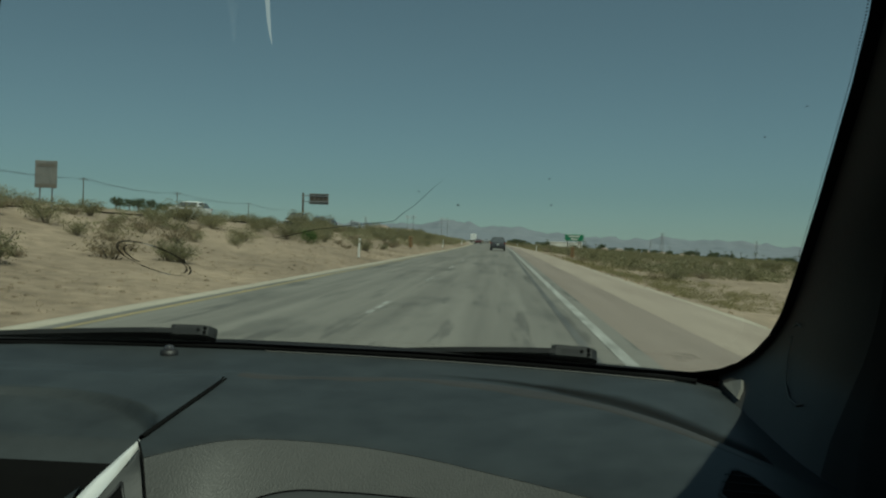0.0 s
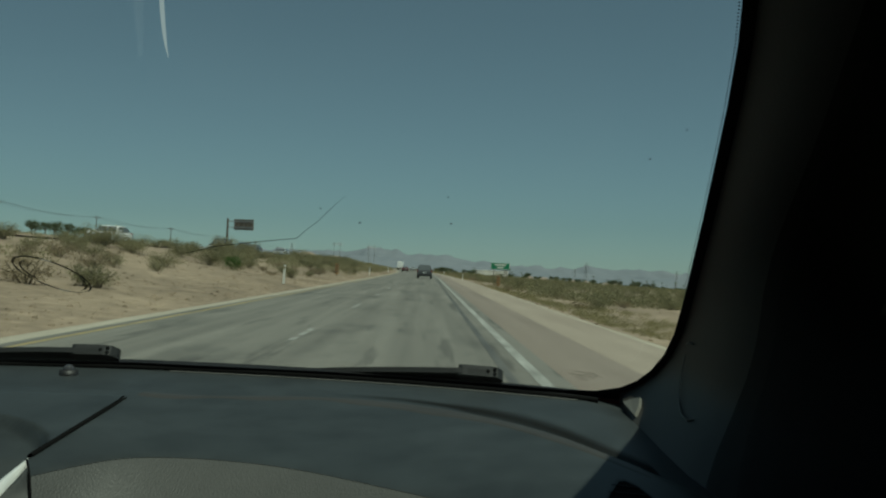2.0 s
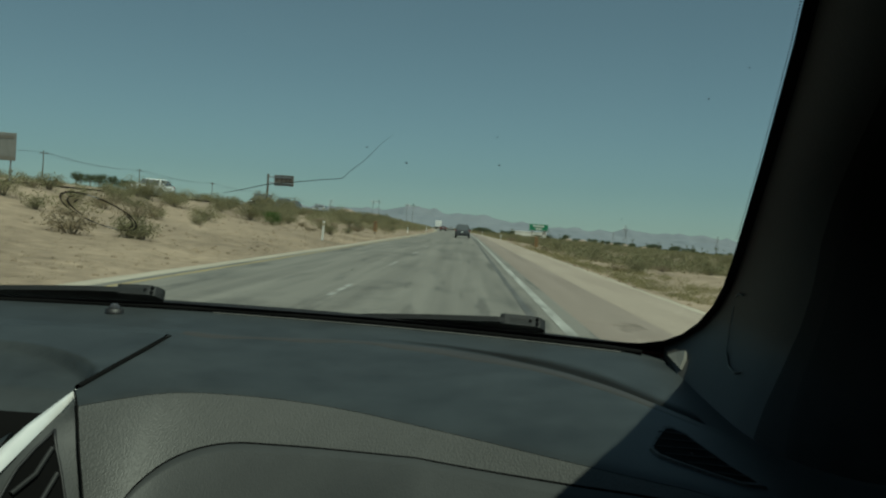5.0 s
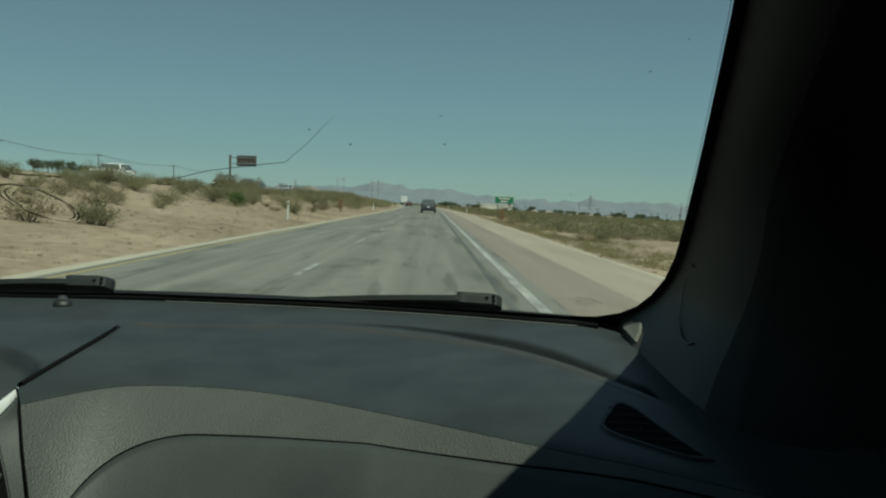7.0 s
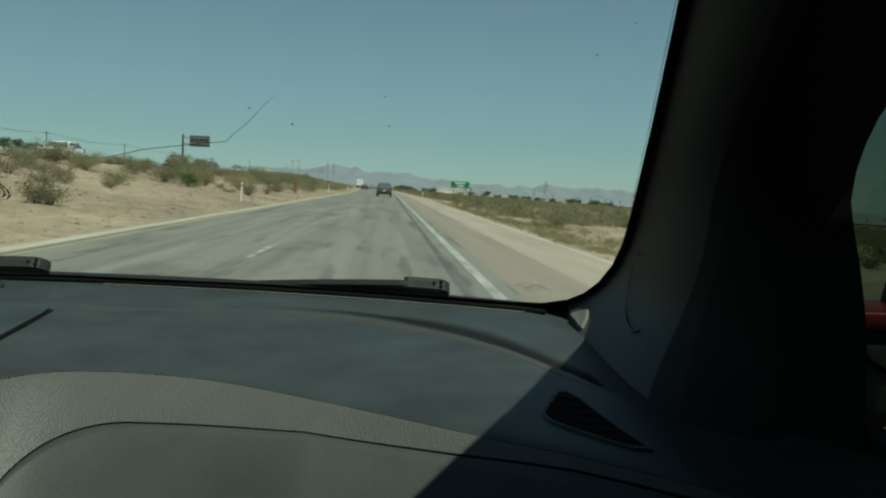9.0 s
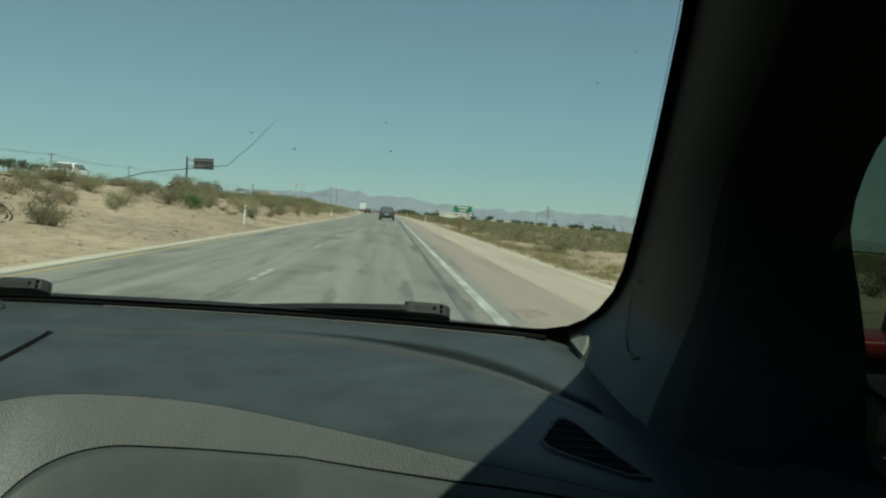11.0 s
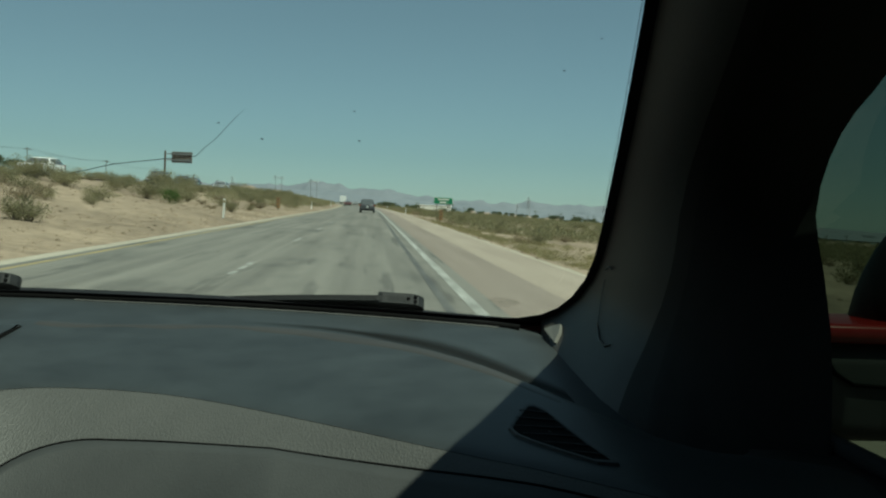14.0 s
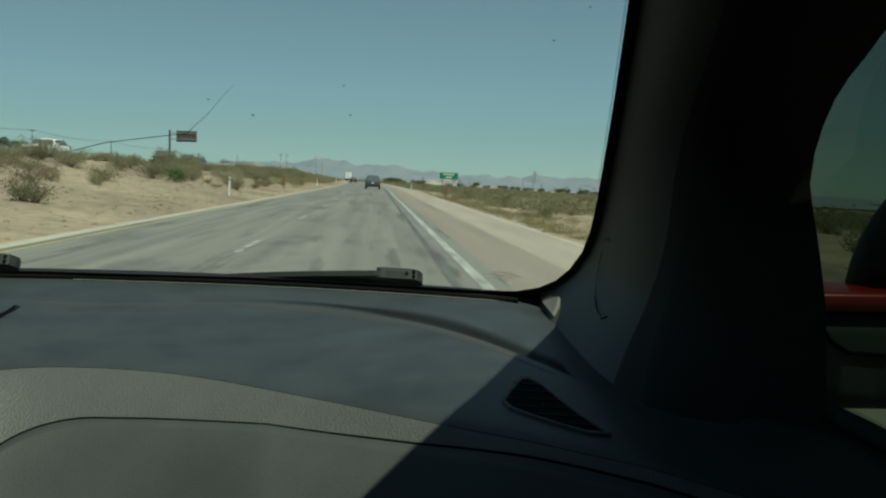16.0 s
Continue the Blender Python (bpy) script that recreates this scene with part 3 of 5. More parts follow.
for _ in range(900):
    y = 6 + 70 * r2.random() ** 1.3
    u = -(6.4 + 9 * r2.random() ** 1.5) if r2.random() < 0.6 else 4.9 + 10 * r2.random() ** 1.5
    x, s = u + bend(y), r2.uniform(0.02, 0.09)
    i, z = len(verts), land(x, y)
    verts += [Vector((x + s * r2.uniform(0.7, 1.2) * a, y + s * r2.uniform(0.7, 1.2) * b, z + s * c)) for a, b, c in ((-1, -1, -.5), (1, -1, -.5), (1, 1, -.5), (-1, 1, -.5), (-.5, -.5, .6), (.6, -.4, .5), (.4, .6, .7), (-.6, .5, .5))]
    faces += [(i, i + 1, i + 5, i + 4), (i + 1, i + 2, i + 6, i + 5), (i + 2, i + 3, i + 7, i + 6), (i + 3, i, i + 4, i + 7), (i + 4, i + 5, i + 6, i + 7)]
tagged(raw("loose_stones", verts, faces, "dirt"), "scattered pale stones on the dirt verges", "stones", kind="stuff")


def tree(seed, h, r, label, trunk=0.3):
    rng3 = random.Random(seed)
    top = empty("tree", label=label, category="tree", group="far trees")
    bm = bmesh.new()
    tube(bm, [(0, 0, -0.3), (0.05 * h, 0, h * trunk), (0.02 * h, 0.03 * h, h * 0.75)], 0.04 * h, 6, [1.2, 0.8, 0.3])
    for i in range(5):
        a = i * 1.3
        tube(bm, [(0.04 * h, 0, h * trunk), (r * 0.6 * math.cos(a), r * 0.6 * math.sin(a), h * 0.7)], 0.016 * h, 4, [1, 0.4])
    part("trunk", bm, "bark", top)
    verts, faces = [], []
    for i in range(14):
        a, e = i * 2.4, rng3.uniform(0.2, 0.75)
        tuft(rng3, verts, faces, (r * e * math.cos(a), r * e * math.sin(a), h * rng3.uniform(0.3, 0.62)), r * 0.5, h * 0.38, 34, 0.075 * h)
    raw("crown", verts, faces, "tree_leaf", top)
    return top


def palm(seed, h, label):
    rng3 = random.Random(seed)
    top = empty("palm_tree", label=label, category="palm tree", group="far palms")
    bm = bmesh.new()
    tube(bm, [(0, 0, -0.3), (0.1, 0, h * 0.5), (0.0, 0.1, h * 0.92)], 0.22, 6, [1.3, 0.9, 0.8])
    part("trunk", bm, "bark", top)
    verts, faces = [], []
    for i in range(22):
        a, e = i * 2.4, rng3.uniform(-0.5, 0.9)
        last = None
        for k in range(4):
            d = 0.5 + k * 0.62
            p = Vector((d * math.cos(a), d * math.sin(a), h * 0.93 + e * d * 0.6 - 0.16 * d * d))
            s = Vector((-math.sin(a), math.cos(a), 0)) * (0.28 - 0.05 * k)
            j = len(verts)
            verts += [p - s, p + s]
            if last is not None:
                faces.append((last, last + 1, j + 1, j))
            last = j
    raw("fronds", verts, faces, "tree_leaf", top)
    return top


t_kind = [tree(1, 6.5, 3.4, "dark green broad tree far off on the plain"), tree(2, 5.0, 3.0, "low dark green spreading tree far off")]
p_kind = palm(3, 9.5, "tall thin palm tree far off among houses")
used = set()


def stand(ob, x, y, s=1.0, turn=0.0):
    o = ob if ob.name not in used else copy_thing(ob, Matrix())
    used.add(ob.name)
    o.matrix_basis = pose(x, y, land(x, y) - 0.1, 0, 0, turn)
    o.scale = (s, s, s)
    return o


r4 = random.Random(12)
for i in range(24):      # trees beside the road's far end and among the houses
    y = r4.uniform(430, 560)
    stand(t_kind[i % 2], bend(y) + r4.uniform(11, 36), y, r4.uniform(0.40, 0.62), r4.uniform(0, 360))
for i in range(190):
    y = r4.uniform(560, 860)
    stand(t_kind[i % 2], bend(y) + r4.uniform(50, 430), y, r4.uniform(0.45, 0.85), r4.uniform(0, 360))
for i in range(34):
    y = r4.uniform(560, 860)
    stand(p_kind, bend(y) + r4.uniform(60, 400), y, r4.uniform(0.5, 0.8), r4.uniform(0, 360))
for i in range(16):      # the row of trees on the rise
    y = 150 + i * 6 + r4.uniform(-2, 2)
    stand(t_kind[i % 2], bend(y) - 66 - i * 1.2, y, r4.uniform(0.32, 0.48), r4.uniform(0, 360))


# ---- far buildings ----
def house(w, d, h, wall, roof, label, windows=3, flat=False):
    top = empty("house", label=label, category="house", group="far houses")
    bm = bmesh.new()
    box(bm, (-w / 2, -d / 2, -1.0), (w / 2, d / 2, h), 0.05, 1)
    part("wall", bm, wall, top)
    bm = bmesh.new()
    if flat:
        box(bm, (-w / 2 - 0.2, -d / 2 - 0.2, h), (w / 2 + 0.2, d / 2 + 0.2, h + 0.5), 0.05, 1)
    else:
        e = 0.5
        a = [bm.verts.new(p) for p in ((-w / 2 - e, -d / 2 - e, h), (w / 2 + e, -d / 2 - e, h), (w / 2 + e, d / 2 + e, h), (-w / 2 - e, d / 2 + e, h), (-w / 4, 0, h + d * 0.24), (w / 4, 0, h + d * 0.24))]
        for q in ((0, 1, 5, 4), (1, 2, 5), (2, 3, 4, 5), (3, 0, 4), (3, 2, 1, 0)):
            bm.faces.new([a[i] for i in q])
    part("roof", bm, roof, top)
    for i in range(windows):
        bm = bmesh.new()
        x = -w / 2 + (i + 0.5) * w / windows
        box(bm, (x - 0.7, -d / 2 - 0.04, h * 0.35), (x + 0.7, -d / 2 + 0.05, h * 0.75), 0.02, 1)
        part("window", bm, "pane", top)
    return top


h1 = house(14, 10, 3.4, "wall_tan", "roof_tile", "tan stucco house with clay-coloured roof, far off")
h2 = house(12, 9, 3.2, "wall_white", "roof_tile", "white stucco house with brown roof, far off")
h3 = house(22, 12, 4.2, "wall_white", "wall_white", "long low white warehouse with a flat roof, far off", 0, True)
h3["category"], h3["group"] = "warehouse", ""
h3.name = "warehouse"
stand(h3, bend(620) + 70, 620, 1.0, 8)
for i in range(36):
    y = r4.uniform(560, 840)
    stand((h2, h1, h2)[i % 3], bend(y) + r4.uniform(70, 430), y, r4.uniform(0.32, 0.5), r4.uniform(-40, 40))
for i in range(7):
    y = r4.uniform(480, 760)
    stand((h2, h1)[i % 2], bend(y) + r4.uniform(-60, -34), y, r4.uniform(0.6, 0.9), r4.uniform(-30, 30))


# ---- poles, wires, towers ----
def power_pole(h):
    top = empty("power_pole", label="weathered wooden power pole with a cross arm", category="power pole", group="power poles on the rise")
    bm = bmesh.new()
    cone(bm, (0, 0, -0.6), (0, 0, h), 0.17, 0.11, 8)
    part("post", bm, "pole", top)
    bm = bmesh.new()
    box(bm, (-1.1, -0.06, h - 0.75), (1.1, 0.06, h - 0.62), 0.01, 1)
    part("cross_arm", bm, "pole", top)
    for x in (-1.0, -0.4, 0.4, 1.0):
        bm = bmesh.new()
        cone(bm, (x, 0, h - 0.62), (x, 0, h - 0.42), 0.05, 0.03, 6)
        part("insulator", bm, "steel", top)
    return top


pp = power_pole(7.6)
heads = []
for i, (x, y) in enumerate(((-100, 150), (-100, 208), (-100, 270), (-100, 348), (-101, 432), (-103, 530), (-108, 640))):
    o = pp if i == 0 else copy_thing(pp, Matrix())
    o.matrix_basis = pose(x, y, land(x, y) - 0.1, 0, 0, 4)
    heads.append((x, y, land(x, y) + 7.1))
for a, b in zip(heads, heads[1:]):
    bm = bmesh.new()
    for off in (-1.0, 0.4, 1.0):
        pts = [(a[0] + (b[0] - a[0]) * k / 8 + off, a[1] + (b[1] - a[1]) * k / 8, a[2] + (b[2] - a[2]) * k / 8 - 1.0 * 4 * (k / 8) * (1 - k / 8)) for k in range(9)]
        tube(bm, pts, 0.02, 4)
    tagged(part("power_line", bm, "wire"), "thin dark sagging power lines between wooden poles", "power line", "power lines")


def lattice(h, w):
    top = empty("transmission_tower", label="tall grey lattice steel transmission tower far off", category="pylon", group="far pylons")
    bm = bmesh.new()
    legs = [(-1, -1), (1, -1), (1, 1), (-1, 1)]
    for sx, sy in legs:
        tube(bm, [(sx * w, sy * w, -1), (sx * w * 0.35, sy * w * 0.35, h * 0.65), (sx * w * 0.25, sy * w * 0.25, h)], 0.10, 4)
    for k in range(6):
        z0, z1 = h * k / 6, h * (k + 1) / 6
        g = lambda z: w * float(np.interp(z, (0, h * 0.65, h), (1, 0.35, 0.25)))
        for (ax, ay), (bx, by) in zip(legs, legs[1:] + legs[:1]):
            tube(bm, [(ax * g(z0), ay * g(z0), z0), (bx * g(z1), by * g(z1), z1)], 0.07, 4)
            tube(bm, [(bx * g(z0), by * g(z0), z0), (ax * g(z1), ay * g(z1), z1)], 0.07, 4)
    part("frame", bm, "steel", top)
    for z in (0.72, 0.84, 0.96):
        bm = bmesh.new()
        tube(bm, [(-w * 1.5, 0, h * z), (0, 0, h * z + 0.6), (w * 1.5, 0, h * z)], 0.2, 4)
        part("arm", bm, "steel", top)
    return top


def h_tower(h, w):
    """Two slender lattice masts joined by a cross beam."""
    top = empty("transmission_tower", label="grey two-masted steel transmission tower far off", category="pylon", group="far pylons")
    for sx in (-1, 1):
        bm = bmesh.new()
        x = sx * w / 2
        for ox, oy in ((-0.5, -0.5), (0.5, -0.5), (0.5, 0.5), (-0.5, 0.5)):
            tube(bm, [(x + ox, oy, -1), (x + ox * 0.7, oy * 0.7, h)], 0.13, 4)
        for k in range(9):
            tube(bm, [(x - 0.45, -0.45, h * k / 9), (x + 0.45, -0.45, h * (k + 1) / 9)], 0.09, 4)
            tube(bm, [(x + 0.45, -0.45, h * k / 9), (x - 0.45, -0.45, h * (k + 1) / 9)], 0.09, 4)
        part("mast", bm, "steel", top)
    bm = bmesh.new()
    for z in (h * 0.86, h * 0.92):
        tube(bm, [(-w * 0.95, 0, z), (w * 0.95, 0, z)], 0.22, 4)
    for k in range(8):
        tube(bm, [(-w * 0.95 + w * 1.9 * k / 8, 0, h * (0.86 if k % 2 else 0.92)), (-w * 0.95 + w * 1.9 * (k + 1) / 8, 0, h * (0.92 if k % 2 else 0.86))], 0.12, 4)
    part("cross_beam", bm, "steel", top)
    return top


ht = h_tower(36, 9)
for i, (x, y) in enumerate(((-138, 1350), (-86, 1350))):
    o = ht if i == 0 else copy_thing(ht, Matrix())
    o.matrix_basis = pose(x, y, land(x, y, False), 0, 0, 8)
tw = lattice(34, 4)
for i, (x, y) in enumerate(((-260, 1700), (240, 1350), (420, 1500), (330, 2000))):
    o = tw if i == 0 else copy_thing(tw, Matrix())
    o.matrix_basis = pose(x, y, land(x, y, False), 0, 0, 20)


# ---- signs and markers ----
def bars(parent, w, rows, y, material="white_plastic"):
    """Unreadable writing as plain bars; rows of (z, height, length)."""
    for z, h, ln in rows:
        bm = bmesh.new()
        box(bm, (-ln / 2, y - 0.012, z), (ln / 2, y, z + h))
        part("letter_bar", bm, material, parent)


gs = empty("green_road_sign", (13.2, 160, land(13.2, 160)), 0, label="green highway sign with white writing on slanting steel posts", category="road sign")
bm = bmesh.new()
box(bm, (-1.7, -0.03, 2.3), (1.7, 0.03, 3.5), 0.02, 1)
part("panel", bm, "green_sign", gs)
bm = bmesh.new()
for lo_, hi_ in (((-1.66, 3.42), (1.66, 3.46)), ((-1.66, 2.34), (1.66, 2.38)), ((-1.66, 2.38), (-1.62, 3.42)), ((1.62, 2.38), (1.66, 3.42))):
    box(bm, (lo_[0], -0.036, lo_[1]), (hi_[0], -0.03, hi_[1]))
part("border", bm, "white_plastic", gs)
for a, b in ((-1.15, -1.15), (1.15, 1.15), (0.35, 1.1)):
    bm = bmesh.new()
    tube(bm, [(a, 0.10, -0.7), (b, 0.10, 3.3)], 0.075, 8)
    part("post", bm, "pole", gs)
bars(gs, 3, ((3.02, 0.22, 2.0), (2.55, 0.22, 1.2)), -0.036)

bs = empty("highway_sign", (-25.2, 122, land(-29, 122)), 0, label="grey metal back of a highway sign on a tall post", category="road sign")
bm = bmesh.new()
cone(bm, (-2.1, 0.2, -0.5), (-2.1, 0.2, 5.0), 0.15, 0.13, 10)
part("post", bm, "pole", bs)
for z in (3.75, 4.55):
    bm = bmesh.new()
    box(bm, (-2.3, 0.14, z), (1.35, 0.26, z + 0.12), 0.01, 1)
    part("arm", bm, "steel", bs)
bm = bmesh.new()
box(bm, (-1.25, 0.27, 3.45), (1.45, 0.33, 4.95), 0.02, 1)
part("panel", bm, "sign_back", bs)
bm = bmesh.new()
for lo_, hi_ in (((-1.25, 4.85), (1.45, 4.95)), ((-1.25, 3.45), (1.45, 3.62)), ((-1.25, 3.62), (-1.15, 4.85)), ((1.35, 3.62), (1.45, 4.85))):
    box(bm, (lo_[0], 0.22, lo_[1]), (hi_[0], 0.268, hi_[1]))
part("frame", bm, "sign_face", bs)
for i in range(4):
    bm = bmesh.new()
    box(bm, (-1.05 + i * 0.62, 0.20, 3.95 + 0.1 * (i % 2)), (-0.62 + i * 0.62, 0.268, 4.5 + 0.1 * (i % 2)), 0.02, 1)
    part("stiffener", bm, "pole", bs)

bb = empty("billboard", (-38.2, 73, land(-38.2, 73)), 10, label="square dusty roadside sign board on a steel post", category="sign")
bm = bmesh.new()
box(bm, (-0.9, -0.05, 1.7), (0.9, 0.05, 4.0), 0.02, 1)
part("board", bm, "sign_face", bb)
bm = bmesh.new()
box(bm, (-0.85, -0.06, 1.72), (0.85, -0.045, 2.05))
part("dark_band", bm, "sign_back", bb)
bars(bb, 1.6, ((3.5, 0.25, 1.4),), -0.055, "sign_back")
for x in (-0.5, 0.5):
    bm = bmesh.new()
    cone(bm, (x, 0.1, -0.5), (x, 0.1, 3.8), 0.07, 0.07, 8)
    part("post", bm, "steel", bb)


def delineator():
    top = empty("delineator_post", label="white flexible delineator post beside the road", category="marker post", group="delineator posts")
    bm = bmesh.new()
    box(bm, (-0.055, -0.02, -0.2), (0.055, 0.02, 1.05), 0.012, 2)
    part("post", bm, "white_plastic", top)
    bm = bmesh.new()
    box(bm, (-0.04, -0.026, 0.82), (0.04, -0.021, 0.98))
    part("reflector", bm, "yellow_paint", top)
    return top


dl = delineator()
for i, (u, y) in enumerate(((-7.3, 47), (-7.3, 116), (-7.4, 190), (6.0, 142), (6.1, 230))):
    o = dl if i == 0 else copy_thing(dl, Matrix())
    o.matrix_basis = pose(u + bend(y), y, land(u + bend(y), y) - 0.05, 0, 2, 0)


def object_marker():
    top = empty("object_marker", label="faded orange-brown striped object marker board on a short post", category="marker post", group="object markers")
    bm = bmesh.new()
    box(bm, (-0.17, -0.02, 0.35), (0.17, 0.01, 1.3), 0.01, 1)
    part("board", bm, "orange", top)
    for i in range(3):
        bm = bmesh.new()
        z = 0.42 + i * 0.29
        poly(bm, [(-0.16, -0.024, z), (0.16, -0.024, z + 0.16), (0.16, -0.024, z + 0.28), (-0.16, -0.024, z + 0.12)])
        part("stripe", bm, "pole", top)
    bm = bmesh.new()
    box(bm, (-0.04, 0.012, -0.4), (0.04, 0.06, 1.25), 0.005, 1)
    part("post", bm, "pole", top)
    return top


om = object_marker()
om.matrix_basis = pose(-8.3, 84, land(-8.3, 84) - 0.1)
copy_thing(om, pose(6.9, 84, land(6.9, 84) - 0.1))


# ---- traffic, at rest ----
def vehicle(name, paint, label, w=1.85, ln=4.6, h=1.68, hood=1.0, rear=0.35, belt=0.98, pickup=False, category="car"):
    """A car whose rear faces -y; its base is between the wheels."""
    top = empty(name, label=label, category=category, group="traffic")
    bm = bmesh.new()
    box(bm, (-w / 2, -ln / 2, 0.28), (w / 2, ln / 2, belt), 0.13, 3)
    part("body", bm, paint, top, smooth=True)
    y0, y1 = (-ln / 2 + (1.9 if pickup else 0.08), ln / 2 - hood)
    ta, tb = y0 + rear, y1 - 0.75
    bm = bmesh.new()
    k = 0.75
    a = [bm.verts.new(p) for p in ((-w / 2 * 0.96, y0, belt - 0.05), (w / 2 * 0.96, y0, belt - 0.05), (w / 2 * 0.96, y1, belt - 0.05), (-w / 2 * 0.96, y1, belt - 0.05),
                                   (-w / 2 * k, ta, h), (w / 2 * k, ta, h), (w / 2 * k, tb, h), (-w / 2 * k, tb, h))]
    for q in ((0, 1, 5, 4), (1, 2, 6, 5), (2, 3, 7, 6), (3, 0, 4, 7), (4, 5, 6, 7), (3, 2, 1, 0)):
        bm.faces.new([a[i] for i in q])
    bmesh.ops.bevel(bm, geom=list(bm.edges), offset=0.11, segments=3, affect="EDGES")
    part("cabin", bm, paint, top, smooth=True)

    def lerp(p, q, t):
        return Vector(p) + (Vector(q) - Vector(p)) * t

    def pane(nm, c, inset, out):
        m0 = sum((Vector(p) for p in c), Vector()) / 4
        pts = [lerp(p, m0, inset) + Vector(out) for p in c]
        b2 = bmesh.new()
        fc = poly(b2, pts)
        r = bmesh.ops.extrude_face_region(b2, geom=[fc])
        for vv in r["geom"]:
            if isinstance(vv, bmesh.types.BMVert):
                vv.co -= Vector(out) * 1.5
        part(nm, b2, "car_pane", top)

    lo, z1 = belt + 0.02, h - 0.06
    at = lambda sx, yy, zz: (sx * w / 2 * (0.96 - 0.21 * (zz - belt) / (h - belt)), yy, zz)
    yb = lambda zz: y0 + rear * (zz - belt) / (h - belt)
    yf = lambda zz: y1 - 0.75 * (zz - belt) / (h - belt)
    pane("rear_window", (at(-0.85, yb(lo), lo), at(0.85, yb(lo), lo), at(0.85, yb(z1), z1), at(-0.85, yb(z1), z1)), 0.02, (0, -0.02, 0.005))
    pane("windscreen", (at(-0.9, yf(lo), lo), at(0.9, yf(lo), lo), at(0.9, yf(z1), z1), at(-0.9, yf(z1), z1)), 0.02, (0, 0.02, 0.01))
    for sx in (-1, 1):
        pane("side_window", (at(sx, yb(lo) + 0.2, lo), at(sx, yf(lo) - 0.25, lo), at(sx, yf(z1) - 0.05, z1), at(sx, yb(z1) + 0.1, z1)), 0.03, (sx * 0.02, 0, 0.005))
        bm = bmesh.new()
        box(bm, (sx * w / 2 - 0.14 * (sx > 0) - 0.02 * (sx < 0), -ln / 2 - 0.02, belt - 0.16), (sx * w / 2 + 0.02 * (sx > 0) + 0.14 * (sx < 0), -ln / 2 + 0.2, belt + 0.02), 0.03, 1)
        part("tail_lamp", bm, "tail_red", top)
        bm = bmesh.new()
        box(bm, (sx * w / 2 - 0.38 * (sx > 0), ln / 2 - 0.2, belt - 0.3), (sx * w / 2 + 0.38 * (sx < 0), ln / 2 + 0.01, belt - 0.14), 0.03, 1)
        part("headlamp", bm, "head_lamp", top)
        bm = bmesh.new()
        box(bm, (sx * (w / 2 + 0.02) - 0.1, y1 - 0.55, belt), (sx * (w / 2 + 0.02) + 0.1, y1 - 0.4, belt + 0.14), 0.03, 1)
        part("side_mirror", bm, paint, top)
        for yy in (-ln / 2 + 0.85, ln / 2 - 0.85):
            bm = bmesh.new()
            cone(bm, (sx * (w / 2 - 0.22), yy, 0.34), (sx * (w / 2 + 0.01), yy, 0.34), 0.34, 0.34, 18)
            wh = part("wheel", bm, "tyre", top)
            bm = bmesh.new()
            cone(bm, (sx * (w / 2 - 0.02), yy, 0.34), (sx * (w / 2 + 0.02), yy, 0.34), 0.21, 0.17, 12)
            part("rim", bm, "steel", wh)
    for nm, y, s in (("rear_bumper", -ln / 2 - 0.06, 1), ("front_bumper", ln / 2 - 0.06, 1)):
        bm = bmesh.new()
        box(bm, (-w / 2 + 0.03, y, 0.3), (w / 2 - 0.03, y + 0.12, 0.56), 0.04, 2)
        part(nm, bm, "black", top)
    bm = bmesh.new()
    box(bm, (-0.16, -ln / 2 - 0.03, 0.66), (0.16, -ln / 2 - 0.005, 0.82))
    plate = part("number_plate", bm, "white_plastic", top)
    bm = bmesh.new()
    box(bm, (-0.12, -ln / 2 - 0.034, 0.71), (0.12, -ln / 2 - 0.031, 0.77))
    part("plate_bar", bm, "black", plate)
    if pickup:
        bm = bmesh.new()
        box(bm, (-w / 2 + 0.12, -ln / 2 + 0.12, belt - 0.02), (w / 2 - 0.12, y0 - 0.05, belt + 0.004))
        part("bed", bm, "black", top)
    return top


suv = vehicle("suv", "grey_paint", "dark grey sport utility car driving ahead in the same lane")
bm = bmesh.new()
for sx in (-0.56, 0.56):
    box(bm, (sx - 0.02, -1.6, 1.69), (sx + 0.02, 0.5, 1.74), 0.01, 1)
part("roof_rails", bm, "black", suv)
suv.matrix_basis = pose(-0.15 + bend(110), 112.3, 0.0)
for nm, paint, lab, u, y, turn, kw in (
    ("suv", "black_paint", "black sport utility car on the oncoming carriageway", -23.8, 104, 180, {}),
    ("car", "grey_paint", "dark saloon car on the oncoming carriageway", -23.5, 121, 180, dict(h=1.45, hood=1.25, rear=0.8)),
    ("car", "silver_paint", "silver car on the oncoming carriageway", -23.6, 146, 180, dict(h=1.48, hood=1.25, rear=0.7)),
    ("car", "white_paint_car", "white saloon car on the oncoming carriageway", -23.9, 68, 180, dict(h=1.46, hood=1.25, rear=0.75)),
    ("pickup_truck", "blue_paint", "bright blue pickup truck on the oncoming carriageway", -26.0, 128, 180, dict(h=1.8, belt=1.05, ln=5.4, hood=1.4, pickup=True)),
    ("car", "maroon_paint", "maroon car far ahead in the passing lane", -3.9, 255, 0, dict(h=1.48, hood=1.2, rear=0.6)),
    ("car", "silver_paint", "silver car far ahead on the highway", -0.2, 330, 0, dict(h=1.5, hood=1.2, rear=0.6)),
):
    vv = vehicle(nm, paint, lab, **kw)
    vv.matrix_basis = pose(u + bend(y), y, 2.09 if u < -10 else 0.0, 0, 0, turn)

bt = empty("box_truck", (-3.6 + bend(395), 395, 0), 0, label="white box truck far ahead on the highway", category="truck", group="traffic")
